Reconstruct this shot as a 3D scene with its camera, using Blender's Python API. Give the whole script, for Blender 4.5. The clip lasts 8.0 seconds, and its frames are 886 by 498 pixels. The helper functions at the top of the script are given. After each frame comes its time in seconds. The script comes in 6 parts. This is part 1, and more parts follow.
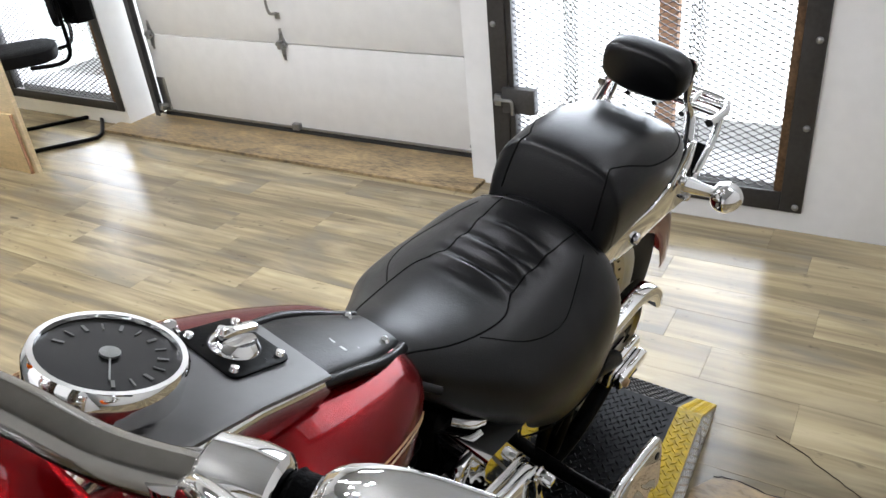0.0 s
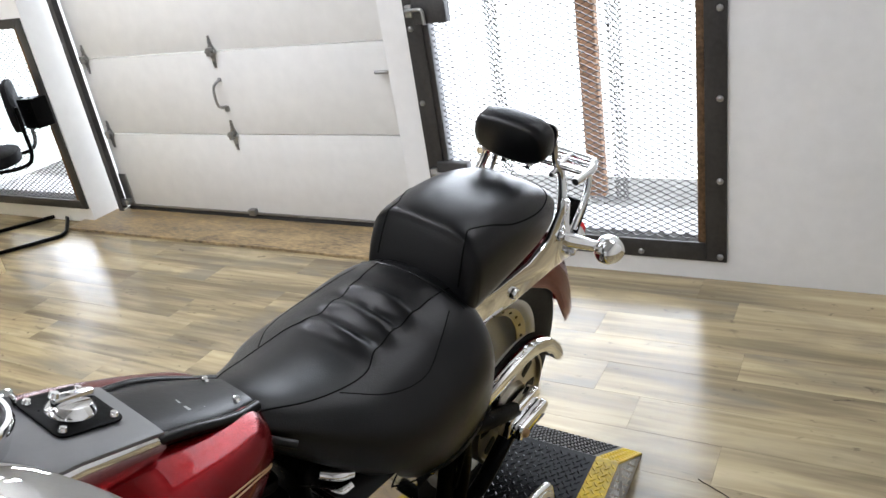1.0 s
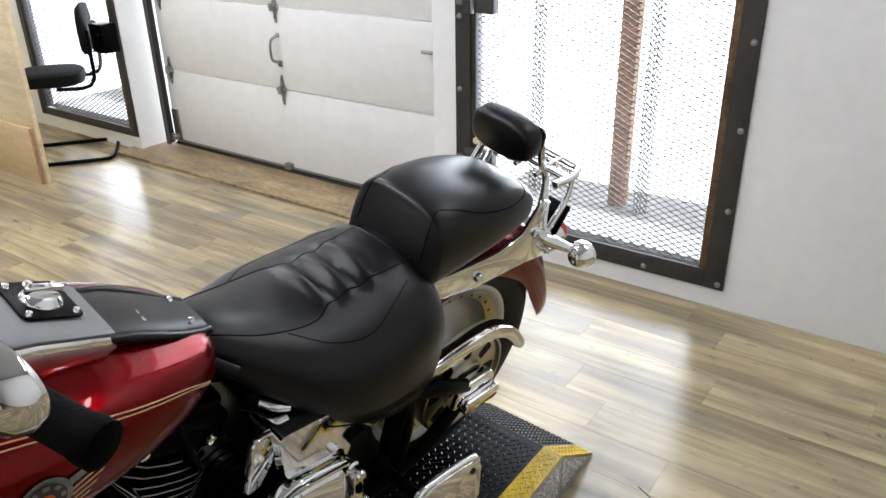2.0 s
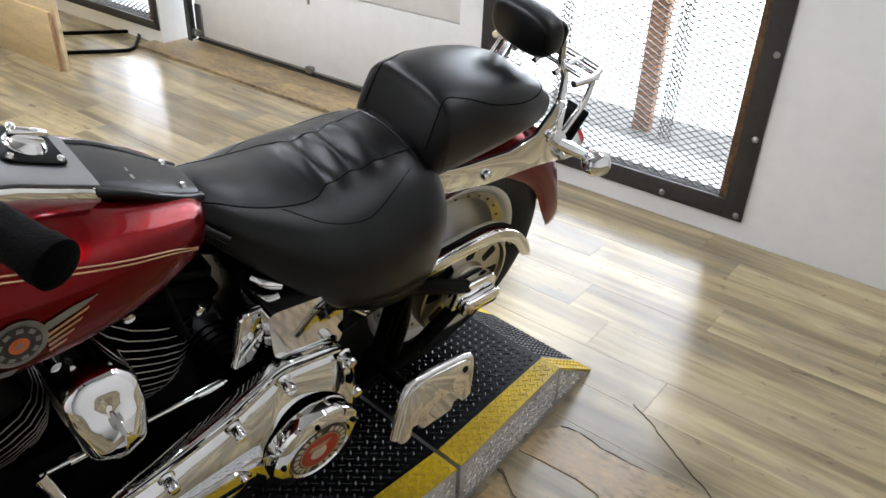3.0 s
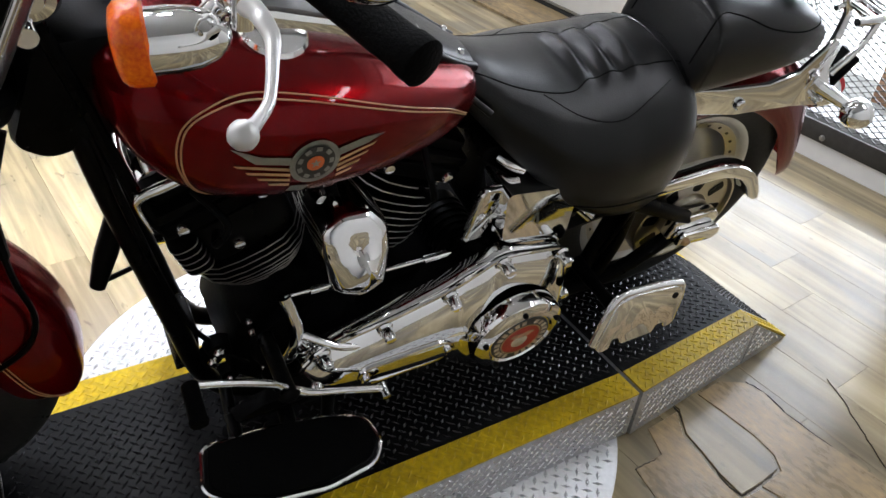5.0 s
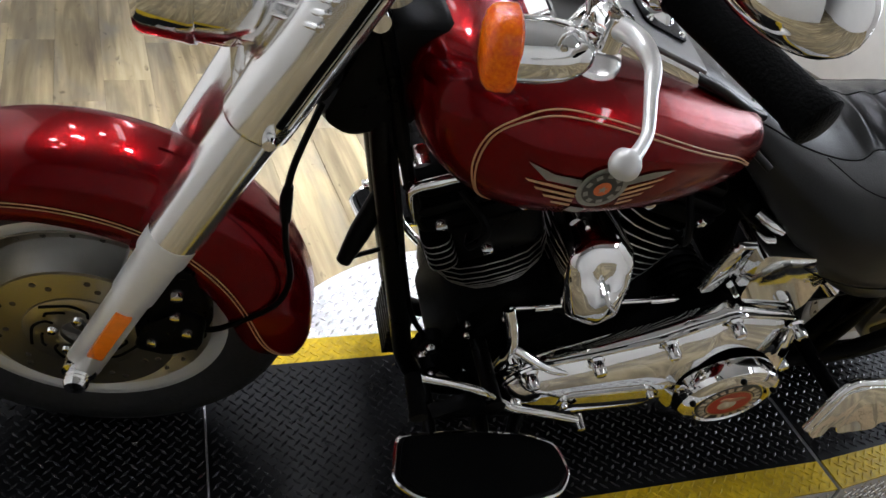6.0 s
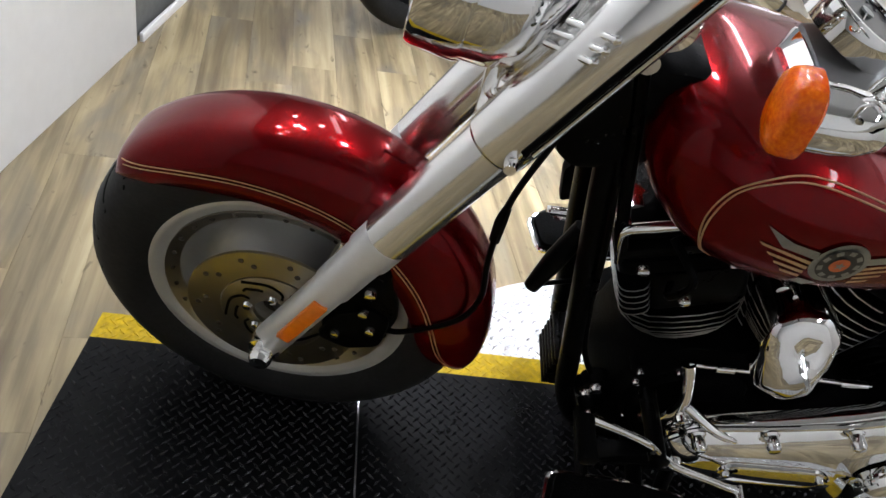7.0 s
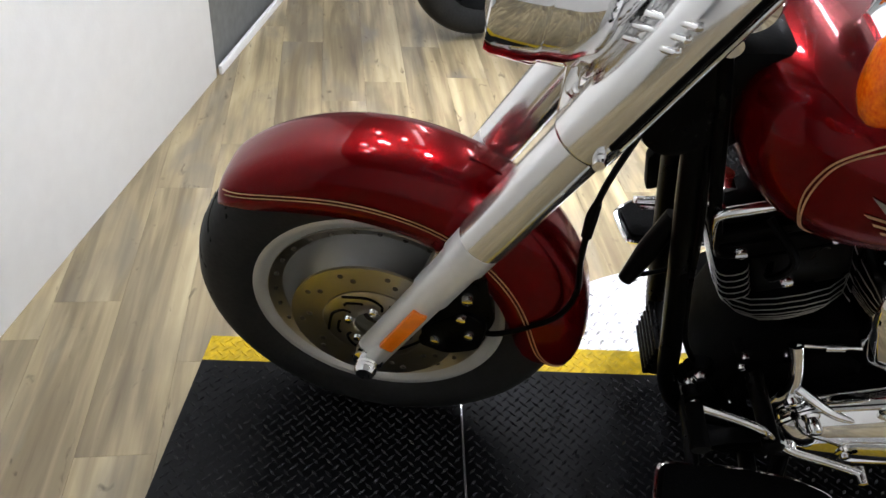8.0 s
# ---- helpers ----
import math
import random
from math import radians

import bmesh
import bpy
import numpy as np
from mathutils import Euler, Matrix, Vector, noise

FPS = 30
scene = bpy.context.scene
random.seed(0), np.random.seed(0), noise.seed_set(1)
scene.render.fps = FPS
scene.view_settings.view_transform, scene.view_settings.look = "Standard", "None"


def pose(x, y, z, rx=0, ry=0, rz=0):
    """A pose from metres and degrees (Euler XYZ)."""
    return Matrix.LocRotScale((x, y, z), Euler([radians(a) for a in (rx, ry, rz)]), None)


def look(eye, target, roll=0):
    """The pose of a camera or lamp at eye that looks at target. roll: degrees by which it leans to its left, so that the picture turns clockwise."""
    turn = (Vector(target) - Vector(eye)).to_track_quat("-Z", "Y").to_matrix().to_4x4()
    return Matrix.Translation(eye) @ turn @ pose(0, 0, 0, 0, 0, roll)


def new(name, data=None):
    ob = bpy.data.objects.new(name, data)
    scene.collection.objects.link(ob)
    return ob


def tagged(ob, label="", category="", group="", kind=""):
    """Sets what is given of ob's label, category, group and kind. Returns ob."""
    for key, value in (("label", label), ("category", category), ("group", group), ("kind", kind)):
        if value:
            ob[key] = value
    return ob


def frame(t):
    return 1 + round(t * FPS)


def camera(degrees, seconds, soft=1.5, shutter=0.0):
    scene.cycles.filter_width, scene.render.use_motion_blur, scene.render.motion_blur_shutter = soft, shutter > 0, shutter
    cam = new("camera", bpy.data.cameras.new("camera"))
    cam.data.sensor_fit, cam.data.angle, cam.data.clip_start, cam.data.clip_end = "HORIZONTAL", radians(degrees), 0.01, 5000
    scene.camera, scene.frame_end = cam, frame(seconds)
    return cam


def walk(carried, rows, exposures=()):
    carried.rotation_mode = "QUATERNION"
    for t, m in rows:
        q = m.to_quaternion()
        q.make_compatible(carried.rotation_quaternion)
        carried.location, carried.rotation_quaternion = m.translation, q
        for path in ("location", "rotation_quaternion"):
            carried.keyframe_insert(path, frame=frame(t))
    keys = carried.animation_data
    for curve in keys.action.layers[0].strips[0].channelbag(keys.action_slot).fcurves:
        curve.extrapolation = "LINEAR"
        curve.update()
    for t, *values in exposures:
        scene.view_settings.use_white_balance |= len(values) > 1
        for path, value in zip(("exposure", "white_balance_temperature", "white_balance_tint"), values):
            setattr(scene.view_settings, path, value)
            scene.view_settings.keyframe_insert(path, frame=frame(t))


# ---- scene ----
cam = camera(59.5, 8.0)
PATH = [
    (0, (1.302, -0.12, 1.42), (0.355, 1.332, 0.422), -6.1),
    (0.5, (1.38, -0.017, 1.39), (0.395, 1.419, 0.407), -8.6),
    (1, (1.522, -0.099, 1.418), (0.56, 1.447, 0.591), -9.4),
    (1.2, (1.592, -0.156, 1.452), (0.64, 1.41, 0.652), -7.2),
    (2.3, (1.704, -0.099, 1.43), (0.62, 1.323, 0.534), 0.0),
    (2.5, (1.71, -0.093, 1.412), (0.618, 1.301, 0.481), 0.2),
    (3, (1.717, -0.093, 1.364), (0.676, 1.278, 0.347), 2.3),
    (3.5, (1.735, -0.103, 1.33), (0.735, 1.252, 0.252), 4.0),
    (4, (1.741, -0.114, 1.315), (0.742, 1.202, 0.188), 4.0),
    (4.5, (1.722, -0.155, 1.307), (0.605, 1.072, 0.189), 4.7),
    (5, (1.673, -0.231, 1.294), (0.419, 0.81, 0.134), 6.4),
    (5.2, (1.651, -0.261, 1.288), (0.348, 0.706, 0.118), 8.0),
    (6.3, (1.551, -0.398, 1.273), (0.09, 0.262, 0.077), 12.3),
    (6.5, (1.54, -0.423, 1.27), (0.061, 0.169, 0.06), 13.1),
    (7, (1.523, -0.469, 1.267), (0.003, 0.002, 0.055), 14.8),
    (7.5, (1.516, -0.496, 1.263), (-0.015, -0.138, 0.026), 14.2),
    (8, (1.533, -0.491, 1.279), (-0.015, -0.22, 0.041), 5.5),
]
walk(cam, [(t, look(eye, target, roll)) for t, eye, target, roll in PATH], exposures=((0.0, -0.38), (1.0, -0.37), (3.0, -0.29), (4.3, -0.33), (5.2, -0.52), (6.5, -0.64), (7.2, -0.54), (8.0, -0.43)))

# ---- world and light ----
world = bpy.data.worlds.new("daylight")
scene.world = world
world.use_nodes = True
wn = world.node_tree.nodes
sky = wn.new("ShaderNodeTexSky")
sky.sky_type = "NISHITA"
sky.sun_disc = False
sky.sun_elevation, sky.sun_rotation = radians(35), radians(20)
wn["Background"].inputs["Strength"].default_value = 0.12
world.node_tree.links.new(sky.outputs[0], wn["Background"].inputs["Color"])


def area_lamp(name, m, sx, sy, watts, colour=(1, 1, 1), spread=180):
    lamp = bpy.data.lights.new(name, "AREA")
    lamp.shape, lamp.size, lamp.size_y = "RECTANGLE", sx, sy
    lamp.energy, lamp.color, lamp.spread = watts, colour, radians(spread)
    ob = new(name, lamp)
    ob.matrix_world = m
    return ob


# daylight in the two window openings
area_lamp("window_light", pose(0.48, 2.80, 1.35, -90, 0, 0), 1.0, 2.3, 85, (0.80, 0.87, 1.0))
area_lamp("window_light", pose(-2.98, 2.80, 0.65, -90, 0, 0), 0.9, 1.0, 32, (0.80, 0.87, 1))
# tube lamps added out of view to fill the room
FILL_TUBES = [(-1.3, 1.75, 46, 180), (1.95, 2.05, 18, 180), (-2.6, 0.6, 30, 180), (-1.3, 0.3, 9, 180)]
# added unseen spots; the narrow one makes a bright pool on the floor
FILL_SPOTS = [(-0.6, -0.5, 12, 180), (-0.2, 0.35, 22, 180), (-0.34, 0.14, 15, 42)]
BULBS = [(-0.9, -0.5), (-0.3, -0.4), (0.1, -0.7), (-0.6, -0.1), (-0.25, -0.78), (0.4, -0.85)]
for tx, ty, watts, spread in FILL_TUBES:
    area_lamp("tube_light", pose(tx, ty, 2.90), 1.2, 0.12, watts, (0.86, 0.89, 1.0), spread)
for tx, ty, watts, spread in FILL_SPOTS:
    area_lamp("spot_light", pose(tx, ty, 2.90), 0.14, 0.14, watts, (0.86, 0.89, 1.0), spread)
for tx, ty in BULBS:
    lamp = bpy.data.lights.new("bulb_light", "POINT")
    lamp.energy, lamp.color, lamp.shadow_soft_size = 11, (0.90, 0.92, 1.0), 0.045
    new("bulb_light", lamp).location = (tx, ty, 2.51)

# ---- mesh helpers ----
def part(name, bm, material, parent=None, label="", sharp=38):
    """Links a bmesh as one mesh object under a thing or a part."""
    bmesh.ops.recalc_face_normals(bm, faces=bm.faces)
    me = bpy.data.meshes.new(name)
    bm.to_mesh(me)
    bm.free()
    me.shade_smooth()
    me.set_sharp_from_angle(angle=radians(sharp))
    me.materials.append(material)
    ob = new(name, me)
    ob.parent = parent
    if label:
        ob["label"] = label
    return ob


def thing(name, m, label, category, group="", kind=""):
    ob = new(name)
    ob.matrix_world = m
    ob.empty_display_size = 0.05
    return tagged(ob, label, category, group, kind)


def merge(*bms):
    out = bmesh.new()
    for bm in bms:
        tmp = bpy.data.meshes.new("tmp")
        bm.to_mesh(tmp)
        bm.free()
        out.from_mesh(tmp)
        bpy.data.meshes.remove(tmp)
    return out


def moved(bm, m):
    bm.transform(m)
    return bm


def box(c, s, bev=0.0, m=None, seg=2):
    bm = bmesh.new()
    bmesh.ops.create_cube(bm, size=1)
    bm.transform(Matrix.Translation(c) @ Matrix.Diagonal((*s, 1)))
    if bev:
        bmesh.ops.bevel(bm, geom=bm.edges[:], offset=min(bev, min(s) * 0.45), segments=seg, profile=0.5, affect="EDGES")
    if m:
        bm.transform(m)
    return bm


def loft(rings, caps=True, closed=True, loop=False):
    bm = bmesh.new()
    vs = [[bm.verts.new(p) for p in ring] for ring in rings]
    n = len(vs[0])
    for i in range(len(vs) - (0 if loop else 1)):
        a, b = vs[i], vs[(i + 1) % len(vs)]
        for k in range(n if closed else n - 1):
            j = (k + 1) % n
            bm.faces.new((a[k], a[j], b[j], b[k]))
    if caps and closed and not loop:
        bm.faces.new(vs[0])
        bm.faces.new(vs[-1])
    return bm


def smooth_path(pts, steps=6):
    """Catmull-Rom through the points."""
    p = [Vector(q) for q in pts]
    p = [p[0] * 2 - p[1]] + p + [p[-1] * 2 - p[-2]]
    out = []
    for i in range(1, len(p) - 2):
        for k in range(steps):
            t = k / steps
            a, b, c, d = p[i - 1], p[i], p[i + 1], p[i + 2]
            out.append(0.5 * (2 * b + (c - a) * t + (2 * a - 5 * b + 4 * c - d) * t * t + (3 * b - a - 3 * c + d) * t ** 3))
    out.append(p[-2])
    return out


def tube(pts, r, seg=12, steps=6, smooth=True, caps=True):
    """A round tube along a path; r may be a list, one radius a point of the path."""
    path = smooth_path(pts, steps) if smooth and len(pts) > 2 else [Vector(q) for q in pts]
    n = len(path)
    if isinstance(r, (list, tuple)):
        radii = [float(np.interp(i / (n - 1), np.linspace(0, 1, len(r)), r)) for i in range(n)]
    else:
        radii = [r] * n
    rings, side = [], None
    for i, c in enumerate(path):
        d = (path[min(i + 1, n - 1)] - path[max(i - 1, 0)]).normalized()
        if side is None:
            side = d.orthogonal().normalized()
        side = (side - d * side.dot(d)).normalized()
        up = d.cross(side)
        rings.append([c + radii[i] * (math.cos(2 * math.pi * k / seg) * side + math.sin(2 * math.pi * k / seg) * up) for k in range(seg)])
    return loft(rings, caps)


def rod(a, b, r, seg=16):
    return tube([a, b], r, seg, smooth=False)


def lathe(profile, centre=(0, 0, 0), axis="x", seg=48, loop=False, m=None):
    """Turns (radius, along) pairs round an axis through centre."""
    rings = []
    for k in range(seg):
        a = 2 * math.pi * k / seg
        ring = []
        for r, h in profile:
            c, s = r * math.cos(a), r * math.sin(a)
            p = {"x": (h, c, s), "y": (c, h, s), "z": (c, s, h)}[axis]
            ring.append(Vector(p))
        rings.append(ring)
    bm = loft(rings, caps=False, closed=loop, loop=True)
    bmesh.ops.remove_doubles(bm, verts=bm.verts, dist=1e-5)
    if m:
        bm.transform(m)
    bm.transform(Matrix.Translation(centre))
    return bm


def prism(pts, lo, hi, axis="x", bev=0.0, seg=2):
    """An outline in the plane across the axis, given as (y, z), (x, z) or (x, y), made solid from lo to hi."""
    def at(p, h):
        return {"x": (h, p[0], p[1]), "y": (p[0], h, p[1]), "z": (p[0], p[1], h)}[axis]
    bm = bmesh.new()
    f = bm.faces.new([bm.verts.new(at(p, lo)) for p in pts])
    g = bmesh.ops.extrude_face_region(bm, geom=[f])
    d = Vector(at((0, 0), hi - lo))
    bmesh.ops.translate(bm, verts=[v for v in g["geom"] if isinstance(v, bmesh.types.BMVert)], vec=d)
    bmesh.ops.recalc_face_normals(bm, faces=bm.faces)
    if bev:
        bmesh.ops.bevel(bm, geom=[e for e in bm.edges if len(e.link_faces) == 2 and e.calc_face_angle(0) > 0.5], offset=bev, segments=seg, profile=0.5, affect="EDGES")
    return bm


def oval(cx, cz, hx, hz, n=24, p=2.4):
    """A superellipse, as (x, z) pairs."""
    out = []
    for k in range(n):
        a = 2 * math.pi * k / n
        c, s = math.cos(a), math.sin(a)
        out.append((cx + hx * math.copysign(abs(c) ** (2 / p), c), cz + hz * math.copysign(abs(s) ** (2 / p), s)))
    return out


def round_outline(pts, r, n=5):
    """A polygon with its corners rounded."""
    out = []
    for i, p in enumerate(pts):
        p = Vector(p)
        a, b = Vector(pts[i - 1]) - p, Vector(pts[(i + 1) % len(pts)]) - p
        k = min(r, a.length * 0.45, b.length * 0.45)
        s, e = p + a.normalized() * k, p + b.normalized() * k
        for j in range(n + 1):
            t = j / n
            out.append(tuple((1 - t) ** 2 * s + 2 * t * (1 - t) * p + t * t * e))
    return out


# ---- materials ----
def mat(name, colour, rough=0.5, metal=0.0, vary=0.0, scale=8.0, bump=0.0, bscale=60.0, rvary=0.0, coat=0.0, stretch=(1, 1, 1), dark=None, spec=0.5):
    """A surface with colour and roughness that vary at a coarse and a fine scale, and a fine relief."""
    m = bpy.data.materials.new(name)
    m.use_nodes = True
    nt, n = m.node_tree, m.node_tree.nodes
    b = n["Principled BSDF"]
    b.inputs["Base Color"].default_value = (*colour, 1)
    b.inputs["Roughness"].default_value, b.inputs["Metallic"].default_value = rough, metal
    b.inputs["Specular IOR Level"].default_value = spec
    b.inputs["Coat Weight"].default_value, b.inputs["Coat Roughness"].default_value = coat, 0.03
    co = n.new("ShaderNodeTexCoord")
    mp = n.new("ShaderNodeMapping")
    mp.inputs["Scale"].default_value = stretch
    nt.links.new(co.outputs["Object"], mp.inputs[0])
    if vary or rvary:
        t1, t2 = n.new("ShaderNodeTexNoise"), n.new("ShaderNodeTexNoise")
        for t, sc in ((t1, scale), (t2, scale * 9)):
            t.inputs["Scale"].default_value, t.inputs["Detail"].default_value = sc, 5
            nt.links.new(mp.outputs[0], t.inputs["Vector"])
        mx = n.new("ShaderNodeMath")
        mx.operation = "ADD"
        nt.links.new(t1.outputs[0], mx.inputs[0]), nt.links.new(t2.outputs[0], mx.inputs[1])
        if vary:
            ramp = n.new("ShaderNodeMapRange")
            ramp.inputs[1].default_value, ramp.inputs[2].default_value = 0.7, 1.3
            nt.links.new(mx.outputs[0], ramp.inputs[0])
            mix = n.new("ShaderNodeMix")
            mix.data_type = "RGBA"
            lo = dark or tuple(c * (1 - vary) for c in colour)
            mix.inputs[6].default_value = (*lo, 1)
            mix.inputs[7].default_value = (*(min(1, c * (1 + vary * 0.5)) for c in colour), 1)
            nt.links.new(ramp.outputs[0], mix.inputs[0])
            nt.links.new(mix.outputs[2], b.inputs["Base Color"])
        if rvary:
            rr = n.new("ShaderNodeMapRange")
            rr.inputs[1].default_value, rr.inputs[2].default_value = 0.7, 1.3
            rr.inputs[3].default_value, rr.inputs[4].default_value = max(0.01, rough - rvary), rough + rvary
            nt.links.new(mx.outputs[0], rr.inputs[0])
            nt.links.new(rr.outputs[0], b.inputs["Roughness"])
    if bump:
        t3, bp = n.new("ShaderNodeTexNoise"), n.new("ShaderNodeBump")
        t3.inputs["Scale"].default_value, t3.inputs["Detail"].default_value = bscale, 4
        nt.links.new(mp.outputs[0], t3.inputs["Vector"])
        bp.inputs["Strength"].default_value, bp.inputs["Distance"].default_value = bump, 0.004
        nt.links.new(t3.outputs[0], bp.inputs["Height"])
        nt.links.new(bp.outputs[0], b.inputs["Normal"])
    return m


def glow(name, colour, strength):
    m = bpy.data.materials.new(name)
    m.use_nodes = True
    b = m.node_tree.nodes["Principled BSDF"]
    b.inputs["Base Color"].default_value = (*colour, 1)
    b.inputs["Emission Color"].default_value = (*colour, 1)
    b.inputs["Emission Strength"].default_value = strength
    return m


def plank_material(name):
    """Printed vinyl plank: straw and grey-brown streaks along the board, another tone for each board."""
    m = bpy.data.materials.new(name)
    m.use_nodes = True
    nt, n = m.node_tree, m.node_tree.nodes
    b = n["Principled BSDF"]
    tc, info = n.new("ShaderNodeTexCoord"), n.new("ShaderNodeObjectInfo")
    add = n.new("ShaderNodeVectorMath")
    add.operation = "MULTIPLY_ADD"
    add.inputs[1].default_value = (1, 1, 1)
    cmb = n.new("ShaderNodeCombineXYZ")
    mul = n.new("ShaderNodeMath")
    mul.operation, mul.inputs[1].default_value = "MULTIPLY", 37.0
    nt.links.new(info.outputs["Random"], mul.inputs[0])
    for k in range(3):
        nt.links.new(mul.outputs[0], cmb.inputs[k])
    nt.links.new(tc.outputs["Object"], add.inputs[0]), nt.links.new(cmb.outputs[0], add.inputs[2])
    mps = []
    for sc in ((0.9, 10, 1), (2.5, 42, 1), (1.8, 6, 1)):
        mp = n.new("ShaderNodeMapping")
        mp.inputs["Scale"].default_value = sc
        nt.links.new(add.outputs[0], mp.inputs[0])
        t = n.new("ShaderNodeTexNoise")
        t.inputs["Scale"].default_value, t.inputs["Detail"].default_value, t.inputs["Distortion"].default_value = 1.0, 6, 0.6
        nt.links.new(mp.outputs[0], t.inputs["Vector"])
        mps.append(t)
    ramp = n.new("ShaderNodeValToRGB")
    ramp.color_ramp.elements[0].position, ramp.color_ramp.elements[0].color = 0.32, (0.12, 0.095, 0.062, 1)
    ramp.color_ramp.elements[1].position, ramp.color_ramp.elements[1].color = 0.66, (0.57, 0.475, 0.290, 1)
    e = ramp.color_ramp.elements.new(0.45)
    e.color = (0.235, 0.185, 0.108, 1)
    e = ramp.color_ramp.elements.new(0.56)
    e.color = (0.41, 0.33, 0.188, 1)
    sm = n.new("ShaderNodeMath")
    sm.operation = "MULTIPLY_ADD"
    sm.inputs[1].default_value = 0.56
    nt.links.new(mps[0].outputs[0], sm.inputs[0])
    sm2 = n.new("ShaderNodeMath")
    sm2.operation, sm2.inputs[1].default_value = "MULTIPLY_ADD", 0.22
    nt.links.new(mps[1].outputs[0], sm2.inputs[0])
    sm3 = n.new("ShaderNodeMath")
    sm3.operation, sm3.inputs[1].default_value, sm3.inputs[2].default_value = "MULTIPLY_ADD", 0.022, 0.103
    nt.links.new(info.outputs["Random"], sm3.inputs[0])
    nt.links.new(sm3.outputs[0], sm2.inputs[2])
    nt.links.new(sm2.outputs[0], sm.inputs[2])
    nt.links.new(sm.outputs[0], ramp.inputs[0])
    # worn grey patches
    mix = n.new("ShaderNodeMix")
    mix.data_type = "RGBA"
    mix.inputs[7].default_value = (0.20, 0.175, 0.135, 1)
    mr = n.new("ShaderNodeMapRange")
    mr.inputs[1].default_value, mr.inputs[2].default_value, mr.inputs[4].default_value = 0.52, 0.68, 0.7
    nt.links.new(mps[2].outputs[0], mr.inputs[0])
    nt.links.new(mr.outputs[0], mix.inputs[0])
    nt.links.new(ramp.outputs[0], mix.inputs[6])
    # trodden smudges and dark flecks that run on across the boards
    geo = n.new("ShaderNodeNewGeometry")
    last = mix.outputs[2]
    for stretch, lo, hi, amount, tint in (((1.0, 2.2, 1), 0.50, 0.72, 0.55, (0.17, 0.145, 0.105, 1)), ((9, 22, 1), 0.64, 0.74, 0.6, (0.055, 0.044, 0.032, 1)), ((0.8, 3.0, 1), 0.40, 0.25, 0.45, (0.58, 0.485, 0.305, 1))):
        mp = n.new("ShaderNodeMapping")
        mp.inputs["Scale"].default_value = stretch
        nt.links.new(geo.outputs["Position"], mp.inputs[0])
        smudge = n.new("ShaderNodeTexNoise")
        smudge.inputs["Scale"].default_value, smudge.inputs["Detail"].default_value, smudge.inputs["Distortion"].default_value = 1.6, 7, 0.8
        nt.links.new(mp.outputs[0], smudge.inputs["Vector"])
        r2 = n.new("ShaderNodeMapRange")
        r2.inputs[1].default_value, r2.inputs[2].default_value, r2.inputs[4].default_value = lo, hi, amount
        nt.links.new(smudge.outputs[0], r2.inputs[0])
        m2 = n.new("ShaderNodeMix")
        m2.data_type = "RGBA"
        m2.inputs[7].default_value = tint
        nt.links.new(r2.outputs[0], m2.inputs[0])
        nt.links.new(last, m2.inputs[6])
        last = m2.outputs[2]
    nt.links.new(last, b.inputs["Base Color"])
    rr = n.new("ShaderNodeMapRange")
    rr.inputs[3].default_value, rr.inputs[4].default_value = 0.15, 0.27
    nt.links.new(mps[1].outputs[0], rr.inputs[0])
    nt.links.new(rr.outputs[0], b.inputs["Roughness"])
    bp = n.new("ShaderNodeBump")
    bp.inputs["Strength"].default_value, bp.inputs["Distance"].default_value = 0.10, 0.002
    nt.links.new(mps[1].outputs[0], bp.inputs["Height"])
    nt.links.new(bp.outputs[0], b.inputs["Normal"])
    return m


WHITE = mat("white_wall_paint", (0.80, 0.80, 0.79), 0.55, vary=0.05, scale=2, bump=0.08, bscale=90, rvary=0.1)
DOORW = mat("door_enamel", (0.78, 0.775, 0.75), 0.4, vary=0.06, scale=1.5, bump=0.10, bscale=160, rvary=0.08)
# the ceiling is never in view; its grey only limits bounce and reflections
CEIL = mat("unseen_ceiling_grey", (0.36, 0.36, 0.355), 0.8, vary=0.05, bump=0.1, bscale=30)
DARKSTEEL = mat("dark_steel_frame", (0.040, 0.038, 0.037), 0.5, metal=0.2, vary=0.4, scale=6, bump=0.1, rvary=0.1)
MESHST = mat("mesh_steel", (0.06, 0.058, 0.056), 0.5, metal=0.3, vary=0.3, scale=10)
RUSTY = mat("rusted_steel", (0.16, 0.095, 0.05), 0.6, metal=0.4, vary=0.6, scale=9, bump=0.2)
ZINC = mat("zinc_hardware", (0.36, 0.36, 0.35), 0.38, metal=0.9, vary=0.25, scale=20, rvary=0.1)
PLY = mat("plywood", (0.80, 0.66, 0.42), 0.45, vary=0.22, scale=2, bump=0.05, bscale=80, stretch=(1.5, 1.5, 14))
PLYF = mat("stained_plywood_floor", (0.36, 0.26, 0.135), 0.38, vary=0.65, scale=1.6, bump=0.08, bscale=60, stretch=(2, 7, 3), rvary=0.1, dark=(0.085, 0.062, 0.036))
PLANK = plank_material("vinyl_plank")
SUB = mat("floor_joint", (0.06, 0.05, 0.035), 0.8, vary=0.3)
BLACKPL = mat("black_checker_plate", (0.0045, 0.0048, 0.0056), 0.36, vary=0.5, scale=7, bump=0.06, rvary=0.1, spec=0.10)
YELLOW = mat("yellow_edge_paint", (0.60, 0.41, 0.004), 0.45, vary=0.35, scale=9, bump=0.12, bscale=70, rvary=0.1, dark=(0.36, 0.25, 0.012), spec=0.25)
